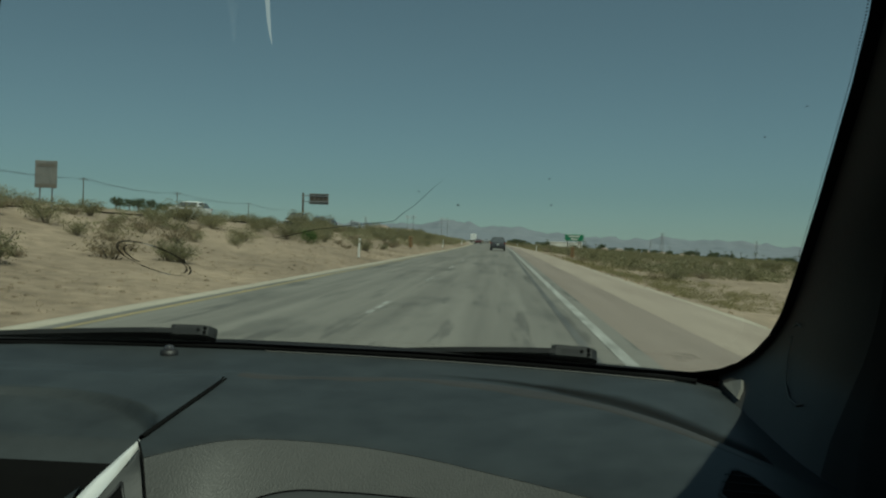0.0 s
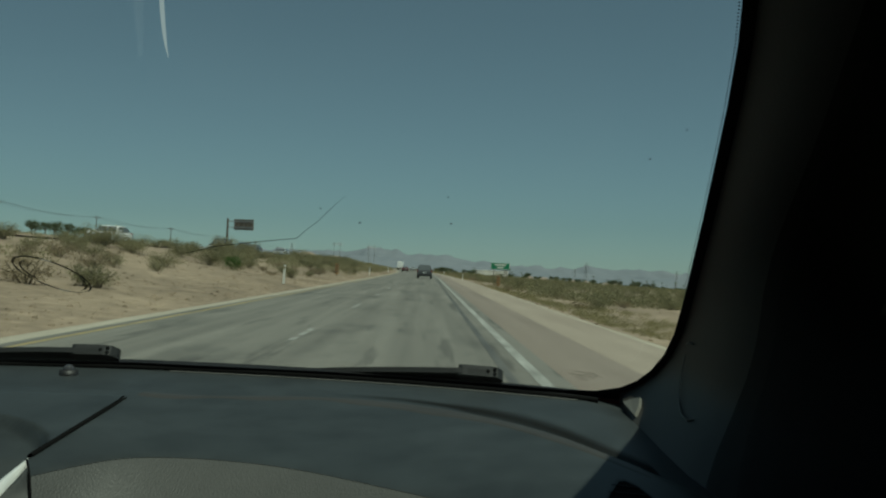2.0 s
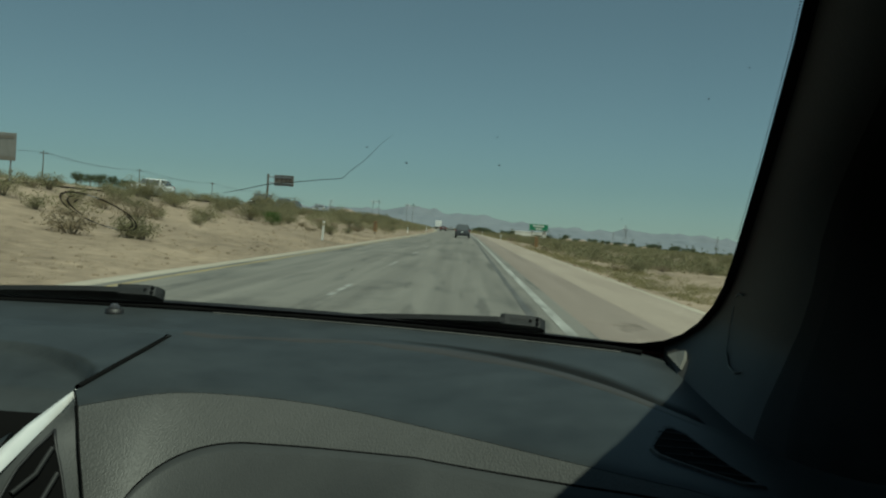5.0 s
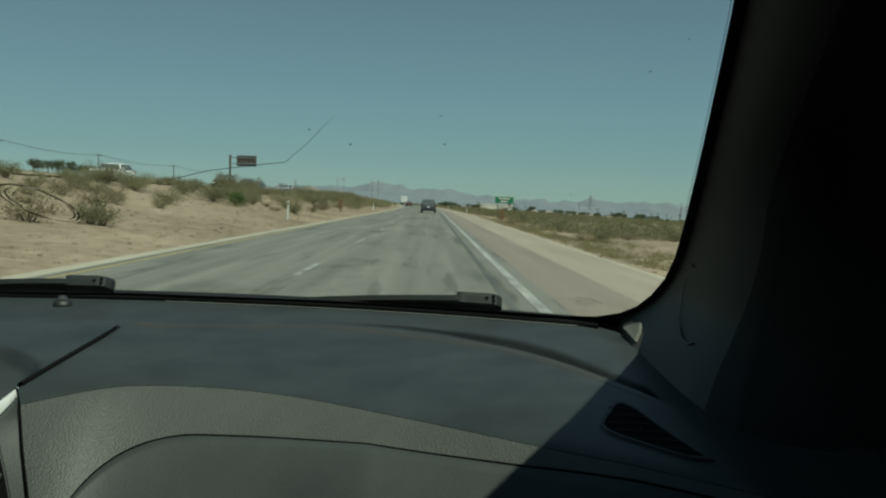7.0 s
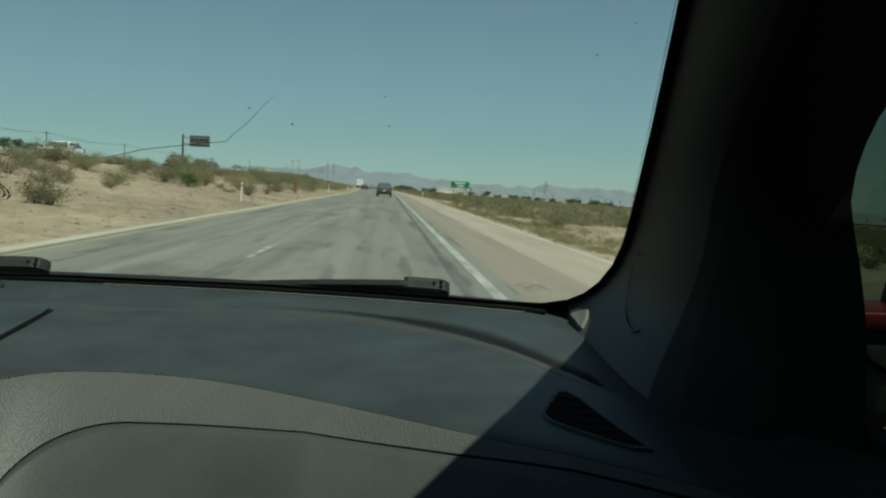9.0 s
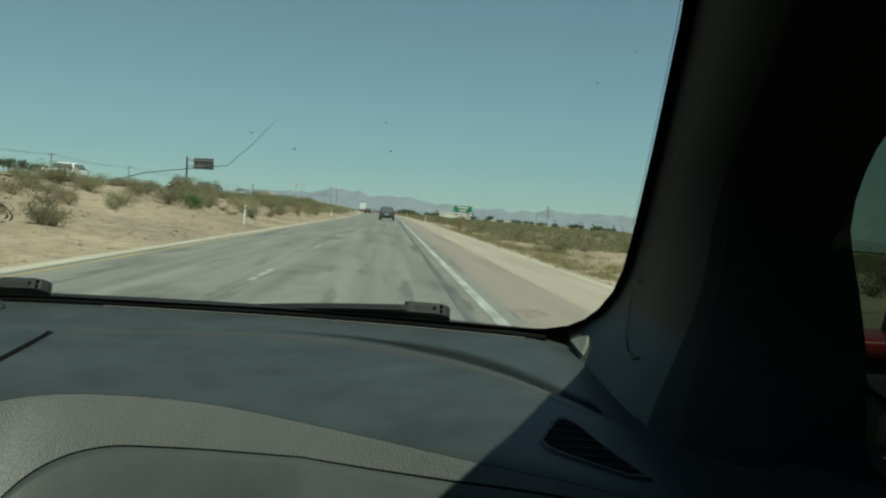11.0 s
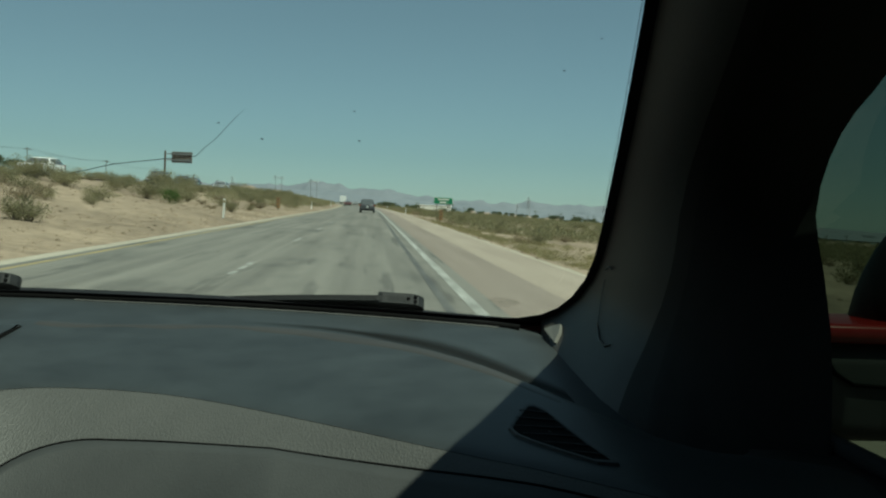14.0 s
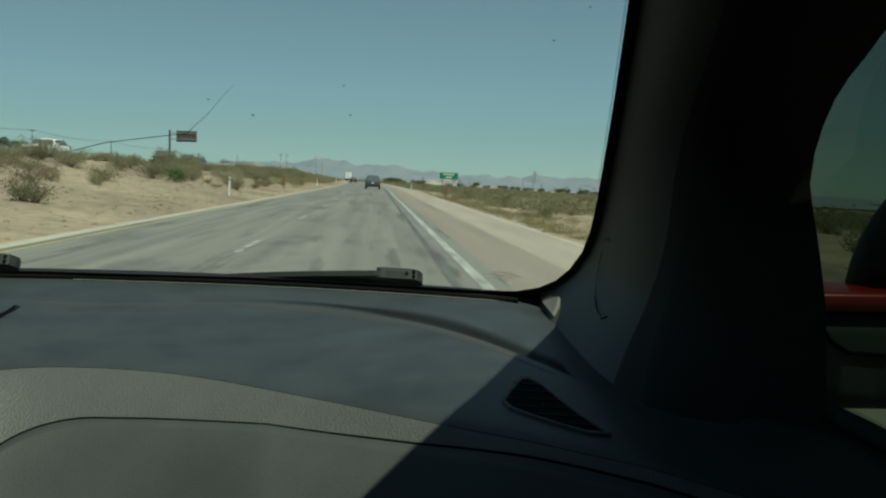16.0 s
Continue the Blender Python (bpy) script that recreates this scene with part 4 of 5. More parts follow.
bm = bmesh.new()
box(bm, (-1.25, -3.4, 1.05), (1.25, 2.6, 3.7), 0.05, 1)
part("cargo_box", bm, "white_paint_car", bt)
bm = bmesh.new()
box(bm, (-1.05, 2.7, 0.6), (1.05, 4.6, 2.6), 0.15, 2)
part("cab", bm, "white_paint_car", bt)
bm = bmesh.new()
box(bm, (-0.5, -3.3, 0.7), (0.5, 4.4, 1.04), 0.02, 1)
part("chassis", bm, "black", bt)
for sx in (-1, 1):
    for yy in (-2.0, 3.5):
        bm = bmesh.new()
        cone(bm, (sx * 0.75, yy, 0.48), (sx * 1.15, yy, 0.48), 0.48, 0.48, 16)
        part("wheel", bm, "tyre", bt)


# ---- the car that carries the camera ----
MID = -0.17          # where the windscreen's foot reaches farthest ahead


def foot(x):
    return 1.42 - 0.16 * (x - MID) ** 2


def foot_z(x):
    return 1.15 - 0.03 * (x - MID) ** 2


RAKE = 1.9


def on_glass(x, z, lift=0.0):
    """A point on the raked, curved windscreen; lift: metres towards the cabin."""
    return Vector((x, foot(x) - (z - 1.15) * RAKE - lift * 0.466, z - lift * 0.885))


CREASE = ((-0.30, 0.80), (-0.175, 0.80), (-0.145, 0.86), (-0.125, 0.915), (-0.108, 0.968), (-0.085, 0.995), (-0.06, 1.006), (-0.008, 1.006), (0.051, 0.993), (0.11, 0.967), (0.169, 0.925), (0.223, 0.881), (0.273, 0.837), (0.312, 0.802), (0.345, 0.772), (0.45, 0.685), (0.62, 0.55), (0.80, 0.41))
RIDGE = ((-0.6, 1.25), (-0.27, 1.285), (-0.14, 1.25), (0.07, 1.268), (0.17, 1.252), (0.25, 1.215), (0.314, 1.165), (0.374, 1.100), (0.415, 1.030), (0.440, 0.970), (0.47, 0.90), (0.52, 0.80))


ROUNDED = {}
STEPS = np.arange(-1.2, 1.0, 0.002)


def along(table, x):
    """A table's line with its corners rounded off."""
    if table not in ROUNDED:
        ROUNDED[table] = sum(np.interp(STEPS + 0.0424 * (d - 8) / 8, [p[0] for p in table], [p[1] for p in table]) for d in range(17)) / 17
    return float(np.interp(x, STEPS, ROUNDED[table]))


def soft(v, r):
    return 0.5 * (v + math.sqrt(v * v + r * r))


def dash_z(x, y):
    """Height of the dashboard's top side."""
    yc, yw = along(CREASE, x), foot(x)
    rise = (foot_z(x) - 0.007 - 1.10) / (yw - yc)
    s = yc - y
    k = float(np.interp(x, (-0.1, 0.20, 0.32, 0.50), (0.46, 0.30, 0.55, 0.80)))
    z = 1.10 + rise * (-s) - k * soft(s, 0.012)
    z -= 0.55 * soft(s - 0.085, 0.03) + 1.2 * soft(s - 0.30, 0.03)
    z += float(np.interp(x, (-0.1, 0.2, 0.4), (0.006, 0.010, 0.019))) / (1 + math.exp(max(-50.0, min(50.0, -(along(RIDGE, x) - y) / float(np.interp(x, (0.2, 0.42), (0.0045, 0.014)))))))
    z -= 0.10 * max(0.0, x - 0.47)
    return z


my_car = empty("red_car", (-0.25, -0.2, 0.0), label="red car with grey plastic dashboard, seen from the passenger seat", category="car")
KEEP = my_car.matrix_world.inverted()


def fit_in(ob):
    """Parts are made in place; keep them there under the car."""
    ob.matrix_parent_inverse = KEEP
    return ob


def cp(name, bm, material, label="", smooth=True):
    return fit_in(part(name, bm, material, my_car, label, smooth))


def cr(name, v, f, material, label="", smooth=True):
    return fit_in(raw(name, v, f, material, my_car, label, smooth))


# dashboard: top pad, the lighter band under its edge, the lid of the passenger side
LEFT_X = -0.143
xs = [LEFT_X + (0.69 - LEFT_X) * i / 110 for i in range(111)]


def flank_y(x):
    """How near the dashboard reaches beside the centre vent."""
    return float(np.interp(x, (-0.148, -0.143, -0.110, -0.074, -0.045, -0.024, -0.01), (0.95, 0.94, 0.88, 0.83, 0.77, 0.70, 0.30)))


def flank_x(y):
    return float(np.interp(y, (0.30, 0.70, 0.77, 0.83, 0.88, 0.94), (-0.01, -0.024, -0.045, -0.074, -0.110, LEFT_X)))


def edge_y(x):
    return max(along(CREASE, x), flank_y(x))


def band_end(x, depth):
    return max(edge_y(x) - depth, min(edge_y(x), flank_y(x)))


xs = [LEFT_X + 0.15 * i / 120 for i in range(120)] + [LEFT_X + 0.15 + (0.69 - LEFT_X - 0.15) * i / 90 for i in range(91)]
v, f = grid(xs, [i / 170 for i in range(171)], lambda x, k: (x, (y := edge_y(x) + (foot(x) + 0.015 - edge_y(x)) * k), dash_z(x, y)))
cr("dash_pad", v, f, "pad", "dark blue-grey soft plastic dashboard top")
v, f = grid(xs, [i / 30 for i in range(31)], lambda x, k: (x, (y := edge_y(x) + (band_end(x, 0.16) - edge_y(x)) * k), dash_z(x, y) - 0.0004))
cr("dash_band", v, f, "band", "warm grey grained dashboard band under the top edge")
v, f = grid(xs, [i / 24 for i in range(25)], lambda x, k: (x, (y := band_end(x, 0.16) + (band_end(x, 0.52) - band_end(x, 0.16)) * k), dash_z(x, y) - 0.0004))
cr("dash_lower", v, f, "band", "grey grained lower dashboard")

# the worn, dusty crease along the pad
near_by = lambda x: along(RIDGE, x) - float(np.interp(x, (0.08, 0.25, 0.40), (0.0, 0.026, 0.042)))
v, f = grid([-0.13 + 0.58 * i / 120 for i in range(121)], [i / 12 for i in range(13)], lambda x, k: (x, (y := near_by(x) + 0.020 - (0.05 + 0.012 * noise.noise((x * 14, 0, 0))) * k), dash_z(x, y) + 0.0007 - 0.0012 * abs(2 * k - 1) ** 6))
cr("crease", v, f, "dusty", "brownish dusty crease along the dashboard top")
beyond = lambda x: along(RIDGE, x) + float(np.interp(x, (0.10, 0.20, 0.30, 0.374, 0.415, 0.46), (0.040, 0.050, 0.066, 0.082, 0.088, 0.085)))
# the hollow beyond the crease, its shade painted as a strip fading at its edges
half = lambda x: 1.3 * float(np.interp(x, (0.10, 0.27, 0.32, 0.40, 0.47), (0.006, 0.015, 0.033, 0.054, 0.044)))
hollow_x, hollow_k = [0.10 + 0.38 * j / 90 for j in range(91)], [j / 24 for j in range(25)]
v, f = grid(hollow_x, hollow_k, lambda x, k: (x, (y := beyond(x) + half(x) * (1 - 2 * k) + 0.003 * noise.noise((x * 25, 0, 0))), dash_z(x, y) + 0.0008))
hollow = cr("dark_hollow", v, f, "hollow_shade", "hollow beside the dusty crease, its shade painted as a dark strip")
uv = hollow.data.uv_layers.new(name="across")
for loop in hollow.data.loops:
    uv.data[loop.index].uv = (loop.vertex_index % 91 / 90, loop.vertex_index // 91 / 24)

# the lid: rounded upper corner, one straight seam running to the door
SEAM_OFF = 0.068
SEAM_RISE = ((-0.50, 0.002), (0.04, 0.003), (0.10, 0.006), (0.17, 0.014), (0.25, 0.030), (0.32, 0.044), (0.40, 0.055), (0.80, 0.055))


def seam_y(x):
    t = max(0.0, (0.035 - x) / 0.110)
    return along(CREASE, x) - SEAM_OFF + along(SEAM_RISE, x) - 0.075 * (1 - math.sqrt(max(0.0, 1 - min(1.0, t) ** 2)))


LID_L = -0.0748
lid_x = [LID_L + (0.55 - LID_L) * (i / 90) ** 1.5 for i in range(91)]
v, f = grid(lid_x, [i / 40 for i in range(41)], lambda x, k: (x, (y := seam_y(x) - 0.0025 - (0.42 - (along(CREASE, x) - seam_y(x))) * k), dash_z(x, y) + 0.0022))
n = len(lid_x)
for i in range(n - 1):      # the lid's rim
    a = len(v)
    v += [(v[i][0], v[i][1] + 0.001, v[i][2] - 0.006), (v[i + 1][0], v[i + 1][1] + 0.001, v[i + 1][2] - 0.006)]
    f.append((i, a, a + 1, i + 1))
cr("glovebox_lid", v, f, "lid", "dark grey grained lid above the glovebox")
bm = bmesh.new()
edge = [(LID_L - 0.001, (y := seam_y(LID_L) - 0.25 + 0.25 * i / 12), dash_z(LID_L, y) + 0.0006) for i in range(12)]
edge += [(x, seam_y(x), dash_z(x, seam_y(x)) + 0.0008) for x in lid_x]
tube(bm, edge, 0.0010, 5)
cp("lid_seam", bm, "gap", "thin dark seam round the lid")

# the groove between the passenger pad and the centre hood, and the centre hood with its recess
gr = [(-0.1380 - 0.007 * k - 0.0005 * math.sin(math.pi * k), 1.205 - 0.255 * k) for k in [i / 20 for i in range(21)]]
bm = bmesh.new()
tube(bm, [(x, y, dash_z(LEFT_X, y) + 0.0002) for x, y in gr], 0.0032, 6, [0.35 + 0.65 * min(1, i / 6) for i in range(21)])
cp("groove", bm, "gap", "dark groove in the dashboard")
hx = [-1.05 + (LEFT_X + 1.05) * i / 60 for i in range(61)]


def hood_edge(y):
    """Right end of the centre hood: the groove, then the chrome strip."""
    return float(np.interp(y, (0.68, 0.76, 0.83, 0.89, 0.945, 0.955, 1.18, 1.21, 1.3), (-0.197, -0.185, -0.175, -0.167, -0.158, -0.1455, -0.1395, -0.143, -0.143)))


def hood_z(x, y):
    z = dash_z(LEFT_X, y) + 0.0035 * (1 - (e := min(1.0, max(0.0, (y - 1.196) / 0.022))) * e * (3 - 2 * e)) - float(np.interp(y, (0.68, 0.83, 0.95, 0.98), (0.07, 0.030, 0.0, 0.0)))
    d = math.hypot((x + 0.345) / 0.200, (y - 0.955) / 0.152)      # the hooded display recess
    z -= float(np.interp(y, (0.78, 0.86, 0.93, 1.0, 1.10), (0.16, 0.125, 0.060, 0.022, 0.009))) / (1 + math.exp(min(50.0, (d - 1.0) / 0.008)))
    return z


v, f = grid([i / 130 for i in range(131)], [i / 150 for i in range(151)], lambda s, k: ((x := -1.08 + (hood_edge(0.70 + 0.73 * k) + 1.08) * s ** 0.5), (y := 0.70 + (foot(x) + 0.015 - 0.70) * k), hood_z(x, y) - 0.03 * max(0.0, -0.5 - x)))
cr("centre_hood", v, f, "pad", "dark grey plastic hood over the centre of the dashboard")
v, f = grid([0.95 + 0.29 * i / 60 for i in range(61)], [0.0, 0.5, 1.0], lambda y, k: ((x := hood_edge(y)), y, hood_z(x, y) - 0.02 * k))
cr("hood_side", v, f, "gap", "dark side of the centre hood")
v, f = grid(hx, [i / 20 for i in range(21)], lambda x, k: (min(x, -0.2), 0.70 - 0.02 * k, hood_z(min(x, -0.2), 0.70) - 0.03 * max(0.0, -0.5 - x) - 0.5 * k))
cr("centre_stack", v, f, "black", "black plastic centre console face")
# a black sheet in the display recess stands in for its shade
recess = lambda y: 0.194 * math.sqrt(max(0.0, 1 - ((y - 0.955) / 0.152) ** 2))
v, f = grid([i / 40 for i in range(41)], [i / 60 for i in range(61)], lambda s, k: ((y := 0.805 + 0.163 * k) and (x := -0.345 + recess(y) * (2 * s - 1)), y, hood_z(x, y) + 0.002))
cr("display_recess", v, f, "gap", "recess of the centre display, its shade painted as a black sheet")
# the dashboard's flank down beside the centre vent, with its dark seam
v, f = [], []
line = []
for i in range(31):
    y = 0.94 - 0.32 * i / 30
    x = flank_x(y)
    line.append((x - 0.001, y, dash_z(x, y)))
    v += [(x, y, dash_z(x, y) - 0.0005), (x - 0.004, y, dash_z(x, y) - 0.25)]
    if i:
        f.append((2 * i - 2, 2 * i - 1, 2 * i + 1, 2 * i))
cr("flank", v, f, "band", "grey side of the dashboard by the centre vent")
bm = bmesh.new()
tube(bm, line, 0.0011, 5)
cp("vent_seam", bm, "gap", "dark seam beside the centre vent")

# chrome strip and centre air vent
bm = bmesh.new()
ch = [Vector(p) for p in ((-0.150, 0.955, 1.103), (-0.151, 0.915, 1.095), (-0.155, 0.875, 1.084), (-0.162, 0.82, 1.064), (-0.172, 0.755, 1.032), (-0.184, 0.68, 0.985))]
last = None
for i, p in enumerate(ch):
    w = (0.0006, 0.0045, 0.0075, 0.0095, 0.0105, 0.011)[i]
    ring = [bm.verts.new(p + Vector(o)) for o in ((-w, 0, -0.004), (-w * 0.5, 0.002, 0.004), (w * 0.5, 0.002, 0.004), (w, 0, -0.004))]
    if last:
        for k in range(3):
            bm.faces.new((last[k], last[k + 1], ring[k + 1], ring[k]))
    last = ring
cp("chrome_strip", bm, "chrome", "bright satin chrome strip beside the centre vent")
VL = lambda k: Vector((-0.143 - 0.030 * k, 0.935 - 0.24 * k, 1.094 - 0.10 * k * (0.4 + 0.6 * k)))      # beside the chrome
VR = lambda k: Vector((flank_x(0.935 - 0.20 * k) - 0.003, 0.935 - 0.20 * k, dash_z(flank_x(0.935 - 0.20 * k), 0.935 - 0.20 * k) - 0.004 - 0.016 * k))
v, f = grid([0, 0.25, 0.5, 0.75, 1.0], [i / 12 for i in range(13)], lambda s, k: tuple(VL(k).lerp(VR(k), s)))
vent = fit_in(raw("centre_vent", v, f, "lid", my_car, "grey frame of the centre air vent", True))
up3 = Vector((0, -0.25, 0.95))
on_vent = lambda s, k, lift: VL(k).lerp(VR(k), s) + up3 * lift
side_l = lambda k: float(np.interp(k, (0.21, 0.32, 0.42, 0.64), (0.395, 0.21, 0.15, 0.17)))
side_r = lambda k: float(np.interp(k, (0.21, 0.33, 0.41, 0.64), (0.405, 0.70, 0.81, 0.84)))
v, f = grid([i / 8 for i in range(9)], [0.21 + 0.43 * i / 14 for i in range(15)], lambda q, k: tuple(on_vent(side_l(k) + (side_r(k) - side_l(k)) * q, k, 0.0025)))
raw("opening", v, f, "gap", vent)
for a, b in (((0.22, 0.50), (0.50, 0.285)), ((0.34, 0.54), (0.645, 0.345)), ((0.46, 0.59), (0.755, 0.41)), ((0.60, 0.63), (0.80, 0.49))):
    bm = bmesh.new()
    tube(bm, [on_vent(*a, 0.004), on_vent((a[0] + b[0]) / 2, (a[1] + b[1]) / 2, 0.0045), on_vent(*b, 0.004)], 0.0026, 6)
    part("slat", bm, "cap", vent, smooth=True)
bm = bmesh.new()
edge = [on_vent(side_r(k), k, 0.003) for k in [0.62 - 0.41 * i / 12 for i in range(13)]] + [on_vent(side_l(k), k, 0.003) for k in [0.21 + 0.41 * i / 12 for i in range(13)]]
tube(bm, edge, 0.0016, 6)
part("rim", bm, "black", vent, smooth=True)

# sun sensor
bm = bmesh.new()
cone(bm, (-0.272, 1.358, 1.130), (-0.272, 1.358, 1.144), 0.0145, 0.0125, 20)
sen = cp("sun_sensor", bm, "black", "small round light sensor on the dashboard")
bm = bmesh.new()
bmesh.ops.create_uvsphere(bm, u_segments=16, v_segments=8, radius=0.010)
for q in bm.verts:
    q.co = Vector((-0.272 + q.co.x * 0.85, 1.358 + q.co.y * 0.85, 1.144 + q.co.z * 0.8))
o = part("dome", bm, "sensor", sen, smooth=True)

# side defroster vent near the door
VENT = ((0.391, 0.806), (0.397, 0.824), (0.416, 0.871), (0.423, 0.873), (0.431, 0.854), (0.439, 0.805), (0.448, 0.757), (0.458, 0.718), (0.444, 0.722), (0.425, 0.744), (0.403, 0.773), (0.394, 0.789))
vz = lambda x, y: dash_z(x, y) + 0.0012
cx0, cy0 = sum(p[0] for p in VENT) / len(VENT), sum(p[1] for p in VENT) / len(VENT)


def ringed(k, lift):
    return [((x_ := cx0 + (x - cx0) * k), (y_ := cy0 + (y - cy0) * k), vz(x_, y_) + lift) for x, y in VENT]


def rings(name, steps, material, label="", parent=None):
    bm = bmesh.new()
    last = None
    for k, h in steps:
        ring = [bm.verts.new(p) for p in ringed(k, h)]
        if last:
            for i in range(len(VENT)):
                j = (i + 1) % len(VENT)
                bm.faces.new((last[i], last[j], ring[j], ring[i]))
        last = ring
    return part(name, bm, material, parent, label) if parent else cp(name, bm, material, label, False)


sv = rings("side_vent", ((1.02, -0.003), (0.98, 0.0008), (0.90, 0.0006), (0.87, -0.0008)), "black", "black slotted air vent at the dashboard's end")
rings("opening", ((0.91, 0.0002), (0.6, 0.0002), (0.3, 0.0002), (0.03, 0.0002)), "gap", "", sv)
ys_ = [p[1] for p in VENT]
for i in range(6):
    y = min(ys_) + (max(ys_) - min(ys_)) * (0.16 + 0.135 * i)
    cross = []
    for (xa, ya), (xb, yb) in zip(VENT, VENT[1:] + VENT[:1]):
        if (ya - y) * (yb - y) < 0:
            cross.append(xa + (xb - xa) * (y - ya) / (yb - ya))
    xa, xb = min(cross), max(cross)
    xa, xb = xa + 0.08 * (xb - xa), xb - 0.08 * (xb - xa)
    bm = bmesh.new()
    tube(bm, [(xa, y + 0.006, vz(xa, y) + 0.0005), (xb, y - 0.006, vz(xb, y) + 0.0005)], 0.0009, 5)
    part("slat", bm, "arm", sv, smooth=True)

# ---- windscreen, its black border, what sticks to it and painted glare ----
gxs = [-1.06 + 1.70 * i / 40 for i in range(41)]
TOPZ = 1.66
v, f = grid(gxs, [i / 24 for i in range(25)], lambda x, k: tuple(on_glass(x, foot_z(x) - 0.03 + (TOPZ - foot_z(x) + 0.03) * k)))
glass = cr("windscreen", v, f, "windscreen", "slightly green windscreen with a crack and a ring mark")


def gp(name, bm, material, label="", smooth=False):
    o = part(name, bm, material, glass, label, smooth)
    return o


# side border: straight up the pillar, round at the lower corner
BORDER = [(-1.0, 1.132), (-0.6, 1.1465), (-0.2, 1.153), (0.1, 1.151), (0.25, 1.1477), (0.36, 1.1445), (0.445, 1.1415), (0.49, 1.1435), (0.519, 1.1522), (0.536, 1.166), (0.5455, 1.186), (0.549, 1.213), (0.545, 1.243), (0.535, 1.278), (0.522, 1.318), (0.505, 1.369), (0.488, 1.417), (0.475, 1.453), (0.461, 1.487), (0.444, 1.52), (0.408, 1.55), (0.33, 1.61), (0.26, 1.66)]


def inward(i, d):
    """The border's i-th point moved d towards the middle of the glass."""
    (xa, za), (xb, zb) = BORDER[max(i - 1, 0)], BORDER[min(i + 1, len(BORDER) - 1)]
    tx, tz = xb - xa, zb - za
    ln = math.hypot(tx, tz)
    return BORDER[i][0] - tz / ln * d, BORDER[i][1] + tx / ln * d


bm = bmesh.new()
last = None
for i in range(len(BORDER)):
    wide = 0.0004
    p, q = inward(i, wide), inward(i, -0.05)
    ring = [bm.verts.new(on_glass(*p, 0.0015)), bm.verts.new(on_glass(*BORDER[i], 0.004)), bm.verts.new(on_glass(*q, 0.002))]
    if last:
        for k in range(2):
            bm.faces.new((last[k], ring[k], ring[k + 1], last[k + 1]))
    last = ring
gp("glass_border", bm, "frit", "black ceramic border of the windscreen", True)
# dotted fade along the border by the pillar
bm = bmesh.new()
for i in range(170):
    t = i / 169
    z = 1.30 + 0.28 * t
    x = float(np.interp(z, [p[1] for p in BORDER[11:]], [p[0] for p in BORDER[11:]]))
    c = on_glass(x - 0.0022, z, 0.0016)
    u = Vector((0.0007, 0, 0))
    w = Vector((0, -0.0006, 0.0003))
    poly(bm, [c - u - w, c + u - w, c + u + w, c - u + w])
gp("border_dots", bm, "frit")


def scribble(name, pts, width, material, label=""):
    """A thin flat mark on the glass along points (x, z, width factor)."""
    bm = bmesh.new()
    last = None
    for i, (x, z, k) in enumerate(pts):
        xa, za = pts[max(i - 1, 0)][:2]
        xb, zb = pts[min(i + 1, len(pts) - 1)][:2]
        d = (on_glass(xb, zb) - on_glass(xa, za)).normalized()
        s = d.cross(Vector((0, 0.466, 0.885))).normalized() * width * k
        c = on_glass(x, z, 0.002)
        ring = [bm.verts.new(c - s), bm.verts.new(c + s)]
        if last:
            bm.faces.new((last[0], last[1], ring[1], ring[0]))
        last = ring
    o = gp(name, bm, material, label)
    o.visible_shadow = False
    return o


CR = ((-0.052, 1.317), (-0.03, 1.3215), (0.0, 1.328), (0.034, 1.3328), (0.062, 1.336), (0.0917, 1.3397), (0.103, 1.3475), (0.117, 1.3562), (0.128, 1.364), (0.140, 1.3735), (0.153, 1.3825))
wavy = [(x + 0.001 * noise.noise((i * 1.7, 0, 0)), z + 0.0008 * noise.noise((i * 2.3, 5, 0)), (0.6, 1.0, 1.1, 1.1, 1.1, 1.0, 0.9, 0.8, 0.7, 0.55, 0.3)[i]) for i, (x, z) in enumerate(CR)]
scribble("crack", wavy[:6], 0.0008, "crack", "long dark crack in the glass")
scribble("hairline", wavy[5:], 0.0007, "hairline", "fainter upper end of the crack")
RC = (-0.2197, 1.2858)
for r, w, a0, a1 in ((0.0378, 0.0021, -0.75, 3.55), (0.0374, 0.0016, 3.5, 5.5), (0.0310, 0.0016, 2.2, 3.9), (0.0335, 0.0017, -0.9, 0.45), (0.0240, 0.0015, 2.25, 2.85)):
    pts = []
    for i in range(49):
        a = a0 + (a1 - a0) * i / 48
        pts.append((RC[0] + r * math.cos(a), RC[1] + r * (0.52 * math.sin(a) - 0.25 * math.cos(a)), (0.5 + 0.5 * math.sin(math.pi * i / 48)) * (0.8 + 0.4 * noise.noise((a * 3, r * 90, 0)))))
    scribble("ring_mark", pts, w, "ring", "dark ring left by a suction cup")
# glints on the ring, painted as short pale strokes
for a0 in (4.55, 1.25):
    scribble("glint", [(RC[0] + 0.0376 * math.cos(a0 + 0.09 * i), RC[1] + 0.0376 * (0.52 * math.sin(a0 + 0.09 * i) - 0.25 * math.cos(a0 + 0.09 * i)), (0.3, 1, 1, 0.8, 0.2)[i]) for i in range(5)], 0.0009, "glare")
r5 = random.Random(4)
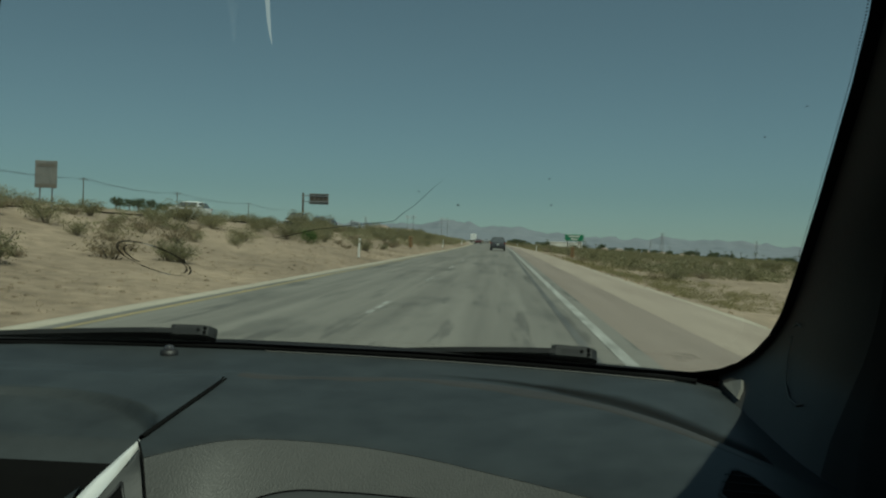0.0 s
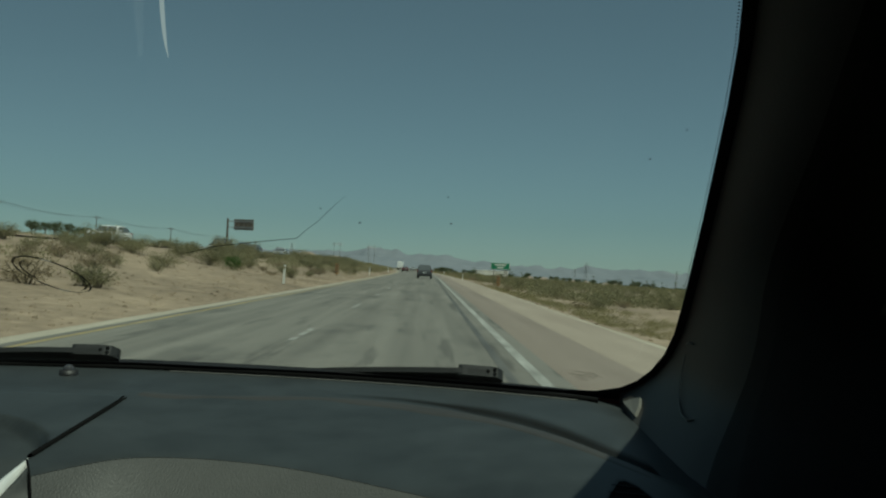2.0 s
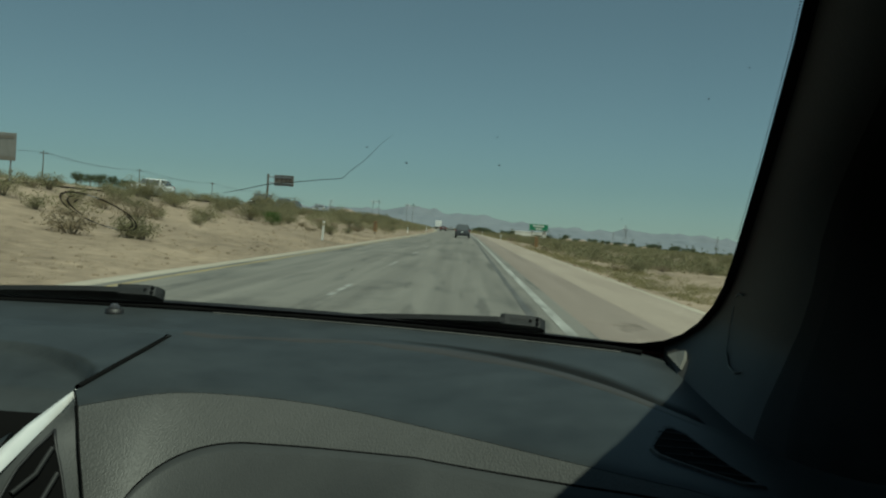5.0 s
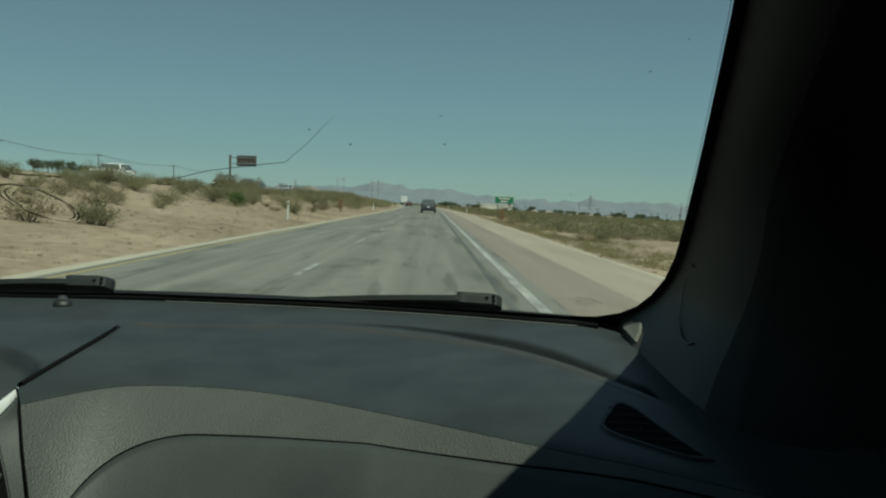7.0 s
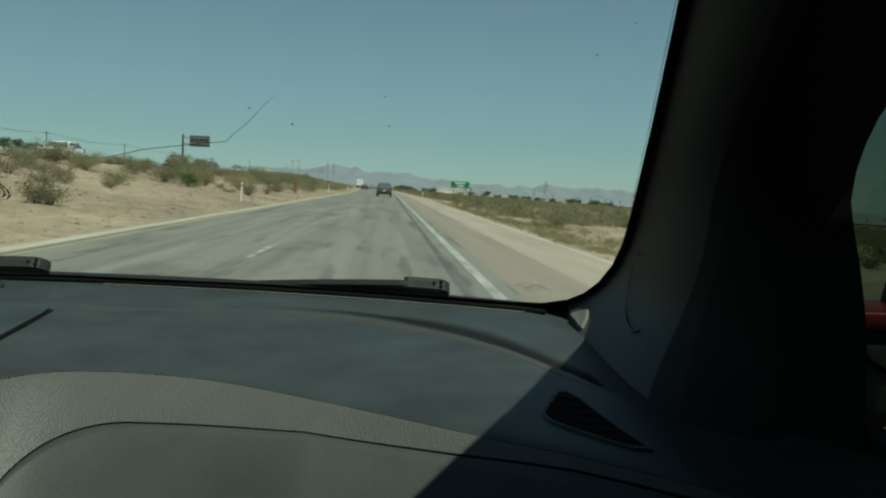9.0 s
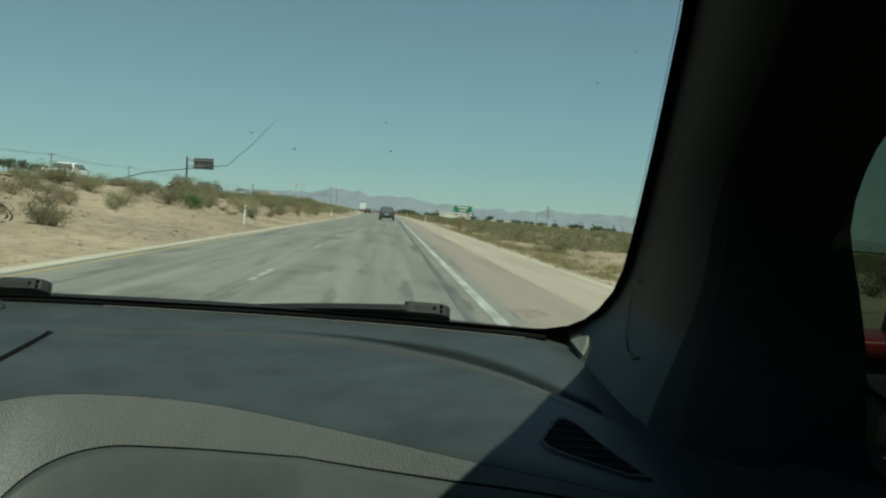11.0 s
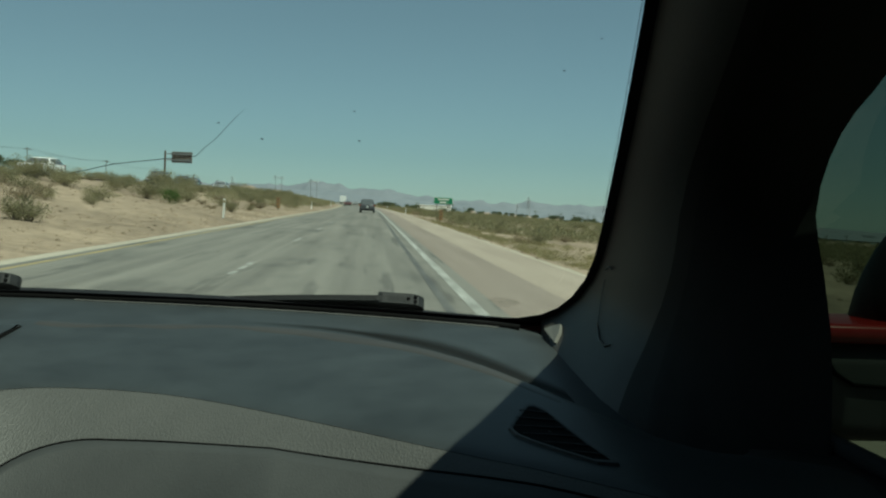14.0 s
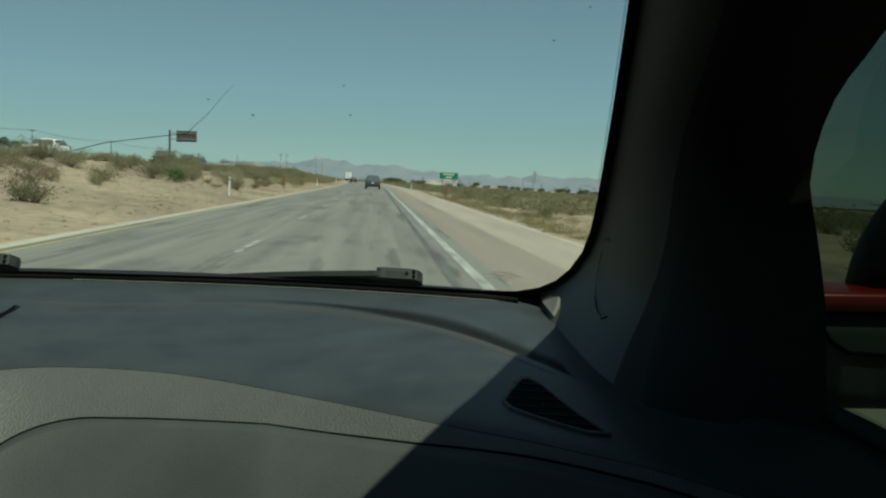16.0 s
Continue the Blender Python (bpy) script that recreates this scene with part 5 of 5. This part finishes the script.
SPOT = [(0.164, 1.358, 1.2), (0.260, 1.360, 1.0), (0.1243, 1.3702, 0.9), (0.2552, 1.3838, 0.8), (0.2282, 1.3677, 0.5), (0.3994, 1.314, 0.7), (0.4317, 1.4178, 0.8), (0.4518, 1.438, 0.7), (0.0825, 1.229, 0.9), (-0.03, 1.371, 0.5), (0.14, 1.40, 0.5), (0.30, 1.30, 0.4)]
for x, z, k in SPOT:
    bm = bmesh.new()
    c = on_glass(x, z, 0.002)
    ring = []
    for i in range(9):
        a, rr = 2 * math.pi * i / 9, 0.0016 * k * r5.uniform(0.7, 1.2)
        ring.append(c + Vector((rr * math.cos(a), -rr * math.sin(a) * 0.866, rr * math.sin(a) * 0.5)))
    poly(bm, ring)
    gp("insect_spot", bm, "spot")
# the sun's reflection high on the glass, painted as a streak
scribble("pale_smear", [(0.0186 + 0.020 * (i / 8) ** 1.3, 1.4765 + 0.05 * i / 8, (0.15, 0.6, 0.9, 1, 1.1, 1.1, 1.1, 1.0, 0.9)[i]) for i in range(9)], 0.0016, "glare", "pale vertical streak on the glass, a painted sun reflection")
for i, (x, z, ln) in enumerate(((0.447, 1.1765, 0.030), (0.441, 1.1725, 0.022), (0.455, 1.1705, 0.034), (0.450, 1.1675, 0.030), (0.462, 1.1735, 0.020), (0.456, 1.164, 0.016))):
    scribble("printed_mark", [(x + ln * k / 4, z - 0.0004 * k + 0.0008 * (k % 2), 1) for k in range(5)], 0.0008, "spot")


# ---- wipers at rest outside the glass ----
def wiper(end_x, length, label):
    w = new("wiper")
    w.parent = my_car
    fit_in(w)
    w["label"] = label
    up = Vector((0, 0.466, 0.885))

    def at(x, out, h):
        p = on_glass(x, foot_z(x) + h)
        return p + up * out

    def wp(name, bm, material, smooth=True):
        o = part(name, bm, material, w, smooth=smooth)
        return o

    n = 14
    bm = bmesh.new()
    last = None
    for i in range(n + 1):
        t = i / n
        x = end_x - length + (length - 0.02) * t
        hh = -0.032 + 0.0345 * min(1, t * 1.15) ** 0.6
        ring = [bm.verts.new(at(x, 0.012, -0.034)), bm.verts.new(at(x, 0.012, hh)), bm.verts.new(at(x, 0.020, hh)), bm.verts.new(at(x, 0.020, -0.034))]
        if last:
            for k in range(4):
                bm.faces.new((last[k], last[(k + 1) % 4], ring[(k + 1) % 4], ring[k]))
        last = ring
    bm.faces.new(last)
    wp("arm", bm, "arm", False)
    bm = bmesh.new()
    tube(bm, [at(end_x - length + (length + 0.02) * i / 10, 0.006, -0.011) for i in range(11)], 0.004, 6, [0.3 + 0.7 * min(1, i / 5) for i in range(11)])
    wp("blade", bm, "rubber")
    # the broad end cap with two rivets
    bm = bmesh.new()
    cap = [(-0.066, -0.012), (-0.066, 0.0010), (-0.060, 0.0024), (-0.016, 0.0024), (-0.007, 0.0010), (0.0, -0.003), (0.002, -0.006), (-0.001, -0.012)]
    a = [bm.verts.new(at(end_x + x, 0.010, h)) for x, h in cap]
    b = [bm.verts.new(at(end_x + x, 0.026, h)) for x, h in cap]
    bm.faces.new(a)
    bm.faces.new(b[::-1])
    for i in range(len(cap)):
        j = (i + 1) % len(cap)
        bm.faces.new((a[i], b[i], b[j], a[j]))
    wp("end_cap", bm, "cap", False)
    along_glass = Vector((0, -0.885, 0.466))
    for dx, out in ((-0.012, 0.0145), (-0.012, 0.0215), (-0.022, 0.0180)):
        bm = bmesh.new()
        q = at(end_x + dx, out, 0.0022)
        cone(bm, q - along_glass * 0.002, q + along_glass * 0.0012, 0.0029, 0.0026, 10)
        wp("rivet_hole", bm, "gap")
    return w


wiper(0.356, 0.36, "black windscreen wiper resting at the foot of the glass")
wiper(-0.230, 0.62, "black driver-side windscreen wiper resting at the foot of the glass")
bm = bmesh.new()
last = None
for i in range(25):
    x = -1.05 + 1.68 * i / 24
    ring = [bm.verts.new((x, foot(x) + 0.012, foot_z(x) - 0.004)), bm.verts.new((x, foot(x) + 0.04, foot_z(x) + 0.001)), bm.verts.new((x, foot(x) + 0.10, foot_z(x) - 0.035)), bm.verts.new((x, foot(x) + 0.25, foot_z(x) - 0.11))]
    if last:
        for k in range(3):
            bm.faces.new((last[k], ring[k], ring[k + 1], last[k + 1]))
    last = ring
cp("cowl", bm, "rubber", "black plastic cowl under the wipers")
bm = bmesh.new()
tube(bm, [(x, foot(x) - 0.006, foot_z(x) - 0.006) for x in [-0.95 + 1.44 * i / 40 for i in range(41)]], 0.0045, 6)
cp("dash_seal", bm, "gap", "black seal where dashboard meets glass")
bm = bmesh.new()
tube(bm, [(x, foot(x) - 0.016, dash_z(x, foot(x) - 0.016) + 0.0004) for x in [-0.14 + 0.60 * i / 40 for i in range(41)]], 0.0016, 6)
cp("dash_lip", bm, "band", "thin pale rim along the dashboard's front edge")

# ---- windscreen pillar ----
WIN = [(0.797, 1.076), (0.803, 1.115), (0.807, 1.165), (0.814, 1.205), (0.830, 1.250), (0.846, 1.283), (0.853, 1.305), (0.846, 1.335), (0.826, 1.366), (0.80, 1.387), (0.755, 1.412), (0.66, 1.455), (0.53, 1.53), (0.37, 1.583), (0.135, 1.603)]
WX = 0.66
rows_n = 40


def pillar_at(s, t):
    """s: 0 by the glass to 1 by the side window; t: 0 at the foot to 1 at the roof."""
    side = [inward(i, -0.0085) for i in range(8, len(BORDER))]
    lens = [0.0]
    for (xa, za), (xb, zb) in zip(side, side[1:]):
        lens.append(lens[-1] + math.hypot(xb - xa, (zb - za) * 2))
    d = lens[-1] * t
    a = on_glass(float(np.interp(d, lens, [p[0] for p in side])), float(np.interp(d, lens, [p[1] for p in side])), 0.003)
    wl_ = [0.0]
    for p, q in zip(WIN, WIN[1:]):
        wl_.append(wl_[-1] + math.dist(p, q))
    e = wl_[-1] * t
    zb = float(np.interp(e, wl_, [p[1] for p in WIN]))
    b = Vector((WX - 0.03 * max(0.0, zb - 1.40) / 0.2, float(np.interp(e, wl_, [p[0] for p in WIN])), zb))
    corner = Vector((a.x + 0.006, min(a.y - 0.03, float(np.interp(b.z, (1.08, 1.2, 1.32), (0.95, 0.91, 0.84))) if b.z < 1.33 else b.y - 0.015), a.z * 0.5 + b.z * 0.5))
    near, far_ = math.sin(s * math.pi / 2) ** 0.5, max(0.0, math.cos(s * math.pi / 2)) ** 0.5
    p = corner + (a - corner) * (1 - near) + (b - corner) * (1 - far_)
    w = min(1.0, t / (0.10 - 0.035 * s))
    w = w * w * (3 - 2 * w)
    fx, fy = (float(np.interp(s, FOOT_S, c)) for c in (FOOT_X, FOOT_Y))
    base = Vector((fx, fy, dash_z(fx, fy) - 0.004))
    if s < 0.05:
        base = a.lerp(base, s / 0.05)
    return base.lerp(p, w) if s < 1 else p


# the flared foot of the trim, where it meets the dashboard and the door
FOOT_S = (0.0, 0.05, 0.12, 0.20, 0.29, 0.40, 0.50, 0.62, 0.80, 1.0)
FOOT_X = (0.522, 0.514, 0.511, 0.509, 0.508, 0.514, 0.526, 0.548, 0.60, 0.66)
FOOT_Y = (1.27, 1.21, 1.12, 1.05, 0.97, 0.90, 0.85, 0.82, 0.80, 0.797)
TURN, DARK = 0.37, 0.48      # the pillar trim in three tones, its fade into shade put into the colours
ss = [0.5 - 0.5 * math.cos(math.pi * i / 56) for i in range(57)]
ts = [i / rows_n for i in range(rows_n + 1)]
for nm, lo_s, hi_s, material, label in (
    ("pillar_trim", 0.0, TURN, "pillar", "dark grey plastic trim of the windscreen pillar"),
    ("trim_edge", TURN, DARK, "trim_edge", "strip of the pillar trim, half shade put into its colour"),
    ("pillar_cover", DARK, 1.0, "cover", "pillar trim by the side window, full shade put into its colour"),
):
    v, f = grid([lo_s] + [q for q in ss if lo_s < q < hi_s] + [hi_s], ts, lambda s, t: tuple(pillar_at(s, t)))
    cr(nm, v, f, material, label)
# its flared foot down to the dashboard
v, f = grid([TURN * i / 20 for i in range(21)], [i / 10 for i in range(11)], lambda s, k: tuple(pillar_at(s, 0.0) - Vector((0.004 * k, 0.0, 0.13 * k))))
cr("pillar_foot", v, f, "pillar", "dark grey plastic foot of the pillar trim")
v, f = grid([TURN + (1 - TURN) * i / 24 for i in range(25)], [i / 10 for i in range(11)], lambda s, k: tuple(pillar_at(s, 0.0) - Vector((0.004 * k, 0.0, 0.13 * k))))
cr("cover_foot", v, f, "cover", "foot of the pillar trim, shade put into its colour")
# the oval cap moulded into the pillar trim
# the highlight along the cap's edge is put into the pale colour
bm = bmesh.new()
tube(bm, [(0.5535, 1.1369, 1.231), (0.553, 1.1245, 1.2354), (0.554, 1.1126, 1.233)], 0.0011, 5)
tube(bm, [(0.5555, 1.1473, 1.2187), (0.5548, 1.1582, 1.190), (0.5475, 1.1403, 1.1645)], 0.0006, 5)
tube(bm, [(0.5475, 1.1403, 1.1645), (0.5416, 1.1068, 1.1525), (0.541, 1.080, 1.1489), (0.544, 1.0684, 1.1522)], 0.0013, 5, [0.6, 1, 1.1, 0.8])
cp("cap_outline", bm, "sunlit", "rounded outline of a cap in the pillar trim, its highlight painted pale")
# the sun patch in the corner between dashboard, glass and pillar, added as a pale piece
bm = bmesh.new()
out_ = Vector((-0.77, -0.08, 0.63))
tri = [Vector(q) for q in ((0.5214, 1.312, 1.132), (0.5288, 1.2968, 1.1384), (0.5349, 1.2703, 1.1448), (0.5294, 1.2511, 1.136), (0.5217, 1.241, 1.1252))]
a_, b_ = [[bm.verts.new(q + out_ * k) for q in tri] for k in (0.0045, -0.003)]
bm.faces.new(a_)
bm.faces.new(b_[::-1])
for i in range(5):
    bm.faces.new((a_[i], b_[i], b_[(i + 1) % 5], a_[(i + 1) % 5]))
bmesh.ops.recalc_face_normals(bm, faces=bm.faces)
cp("corner_gusset", bm, "sunlit", "sun patch on the pillar's foot, painted as an added pale piece", False)
# the same pillar on the driver's side
v, f = grid([i / 10 for i in range(11)], [i / 12 for i in range(13)], lambda s, t: ((p := pillar_at(s, t)) and -0.44 - p.x, p.y, p.z))
cr("driver_pillar_trim", v, f, "pillar", "dark grey plastic trim of the far pillar")
# ---- side window, door, mirror ----
bm = bmesh.new()
poly(bm, [(WX + 0.022, 0.95, 1.04), (WX + 0.022, -0.75, 1.06), (WX - 0.02, -0.70, 1.60), (WX - 0.02, 0.15, 1.60), (WX + 0.0, 0.70, 1.47), (WX + 0.02, 0.95, 1.32)])
cp("side_window", bm, "tint", "dark tinted side window", False)
v, f = grid([i / 40 for i in range(41)], [0, 0.15, 0.3, 0.6, 1.0], lambda s, k: ((WX + 0.012) - 0.055 * (1 - (1 - min(1, k * 3)) ** 2) if k else WX + 0.012, 0.86 - 1.8 * s, 1.108 + 0.010 * s - 0.012 * (k > 0) - 0.55 * k * k))
cr("door_panel", v, f, "door", "dark grey plastic door panel under the window")
bm = bmesh.new()
tube(bm, [(WX + 0.012, 0.86 - 1.6 * i / 10, 1.110 + 0.001 * i) for i in range(11)], 0.009, 6)
cp("window_seal", bm, "rubber", "black rubber seal along the window")
bm = bmesh.new()
tube(bm, [(0.556, 0.845, 1.086), (0.548, 0.80, 1.080), (0.530, 0.745, 1.074), (0.515, 0.69, 1.04)], 0.006, 6)
cp("door_gap", bm, "gap", "dark gap between dashboard and door")

mir = new("side_mirror")
mir.parent = my_car
fit_in(mir)
mir["label"] = "red and black side mirror outside the tinted window"


def mp_(name, bm, material, smooth=True):
    o = part(name, bm, material, mir, smooth=smooth)
    return o


bm = bmesh.new()
box(bm, (0.672, 0.88, 1.1875), (0.97, 0.985, 1.2055), 0.008, 3)
mp_("red_cap", bm, "red")
bm = bmesh.new()
r = bmesh.ops.create_uvsphere(bm, u_segments=32, v_segments=18, radius=1.0)
for q in bm.verts:
    q.co = Vector((0.888 + (abs(q.co.x) ** 0.75) * math.copysign(0.130, q.co.x) + 0.02 * max(0.0, q.co.z), 0.95 + q.co.y * 0.075, 1.2045 + max(-0.05, q.co.z) * 0.137))
mp_("housing", bm, "black")
bm = bmesh.new()
box(bm, (0.676, 0.885, 1.094), (0.90, 0.965, 1.187), 0.02, 3)
mp_("base", bm, "lid")
bm = bmesh.new()
tube(bm, [(0.688, 0.883, 1.19), (0.694, 0.883, 1.175), (0.704, 0.883, 1.160), (0.722, 0.883, 1.150), (0.76, 0.883, 1.148)], 0.0018, 5)
mp_("base_seam", bm, "gap")
bm = bmesh.new()
poly(bm, [(0.795, 0.872, 1.222), (0.985, 0.872, 1.222), (0.975, 0.876, 1.315), (0.83, 0.876, 1.315)])
mp_("mirror_glass", bm, "mirror")

# ---- the closed rest of the cabin and the body ----
bm = bmesh.new()
last = None
for i in range(31):
    x = -1.06 + 1.74 * i / 30
    fr = on_glass(x, TOPZ - 0.012)
    side = abs((x + 0.25) / 0.80) ** 4
    ring = [bm.verts.new((x, yy, zz - 0.02 * side)) for yy, zz in ((fr.y, TOPZ + 0.0), (fr.y - 0.12, TOPZ + 0.025), (-0.6, TOPZ + 0.06), (-1.9, TOPZ + 0.0))]
    if last:
        for k in range(3):
            bm.faces.new((last[k], ring[k], ring[k + 1], last[k + 1]))
    last = ring
cp("headliner", bm, "liner", "grey cloth headliner")
bm = bmesh.new()
last = None
for i in range(31):
    x = -1.12 + 1.84 * i / 30
    fr = on_glass(x, TOPZ)
    side = abs((x + 0.25) / 0.85) ** 4
    ring = [bm.verts.new((x, yy, zz - 0.02 * side)) for yy, zz in ((fr.y + 0.01, TOPZ + 0.012), (fr.y - 0.12, TOPZ + 0.045), (-0.6, TOPZ + 0.085), (-1.95, TOPZ + 0.03))]
    if last:
        for k in range(3):
            bm.faces.new((last[k], ring[k], ring[k + 1], last[k + 1]))
    last = ring
cp("roof", bm, "red", "red painted roof")
for x in (0.70, -1.16):
    bm = bmesh.new()
    box(bm, (x - 0.10, -1.95, 1.56), (x + 0.10, 0.56, TOPZ + 0.02), 0.02, 1)
    cp("roof_rail", bm, "liner", "cloth-covered roof rail over the side window", False)
# unseen blocks added beside the roof to keep sun off the pillar
for x in (0.755, -1.215):
    bm = bmesh.new()
    box(bm, (x - 0.095, -1.95, 1.60), (x + 0.095, 0.74, TOPZ + 0.02), 0.03, 2)
    cp("roof_side", bm, "red", "unseen red block beside the roof, added to keep out the sun", False)
bm = bmesh.new()
last = None
for i in range(15):
    y = 0.875 - 0.80 * i / 14
    ring = [bm.verts.new((0.548 - 0.028 * min(1.0, i / 5), y, 1.086 - 0.02 * (i == 0))), bm.verts.new((0.60, y, 1.104)), bm.verts.new((WX + 0.01, y, 1.106)), bm.verts.new((WX + 0.01, y, 0.6))]
    low = bm.verts.new((0.548 - 0.028 * min(1.0, i / 5) - 0.004, y, 0.6))
    ring = [low] + ring
    if last:
        for k in range(4):
            bm.faces.new((last[k], ring[k], ring[k + 1], last[k + 1]))
    last = ring
cp("door_card", bm, "door", "black plastic upper edge of the door card")
bm = bmesh.new()
box(bm, (WX - 0.09, -1.95, 1.14), (WX + 0.05, -0.72, 1.60), 0.02, 1)
cp("rear_pillar", bm, "liner", "closed rear side of the cabin", False)
bm = bmesh.new()
box(bm, (-1.16, -1.95, 0.35), (-1.10, 1.25, 1.12), 0.02, 1)
cp("driver_side", bm, "red", "driver's side wall of the car", False)
bm = bmesh.new()
poly(bm, [(-1.12, 0.95, 1.11), (-1.12, -1.9, 1.11), (-1.08, -1.9, 1.60), (-1.08, 0.35, 1.60)])
cp("driver_window", bm, "tint", "dark tinted driver's window", False)
bm = bmesh.new()
box(bm, (-1.12, -2.02, 0.35), (0.72, -1.95, 1.62), 0.03, 1)
cp("tailgate", bm, "red", "closed rear of the car", False)
bm = bmesh.new()
box(bm, (-1.12, -1.95, 0.32), (0.70, 1.30, 0.38), 0.01, 1)
cp("floor_pan", bm, "liner", "cabin floor", False)
bm = bmesh.new()
box(bm, (-1.08, 1.28, 0.36), (0.64, 1.30, 1.06), 0.01, 1)
cp("bulkhead", bm, "black", "bulkhead under the windscreen", False)
bm = bmesh.new()
box(bm, (WX + 0.015, -1.95, 0.35), (WX + 0.06, 1.25, 1.095), 0.02, 1)
cp("door_skin", bm, "red", "red outer door skin", False)
v, f = grid([i / 20 for i in range(21)], [i / 10 for i in range(11)], lambda s, k: (-1.14 + 1.85 * s, (y := foot(max(-1.0, min(0.6, -1.14 + 1.85 * s))) + 0.22 + (2.30 - 1.60) * k), 1.02 - 0.16 * k * k - 0.10 * abs(2 * s - 1) ** 3))
cr("bonnet", v, f, "red", "red bonnet, below the view")
bm = bmesh.new()
box(bm, (-1.14, 1.30, 0.32), (0.71, 2.40, 0.80), 0.08, 2)
cp("front_body", bm, "red", "red front body", False)
for sx in (-1.02, 0.58):
    for y in (1.72, -1.15):
        bm = bmesh.new()
        cone(bm, (sx - 0.11, y, 0.34), (sx + 0.13, y, 0.34), 0.34, 0.34, 20)
        cp("wheel", bm, "tyre", "", False)
bm = bmesh.new()
box(bm, (-0.39, 0.64, 1.462), (-0.137, 0.675, 1.535), 0.014, 3)
cp("rear_view_mirror", bm, "black", "black rear-view mirror under the roof", False)
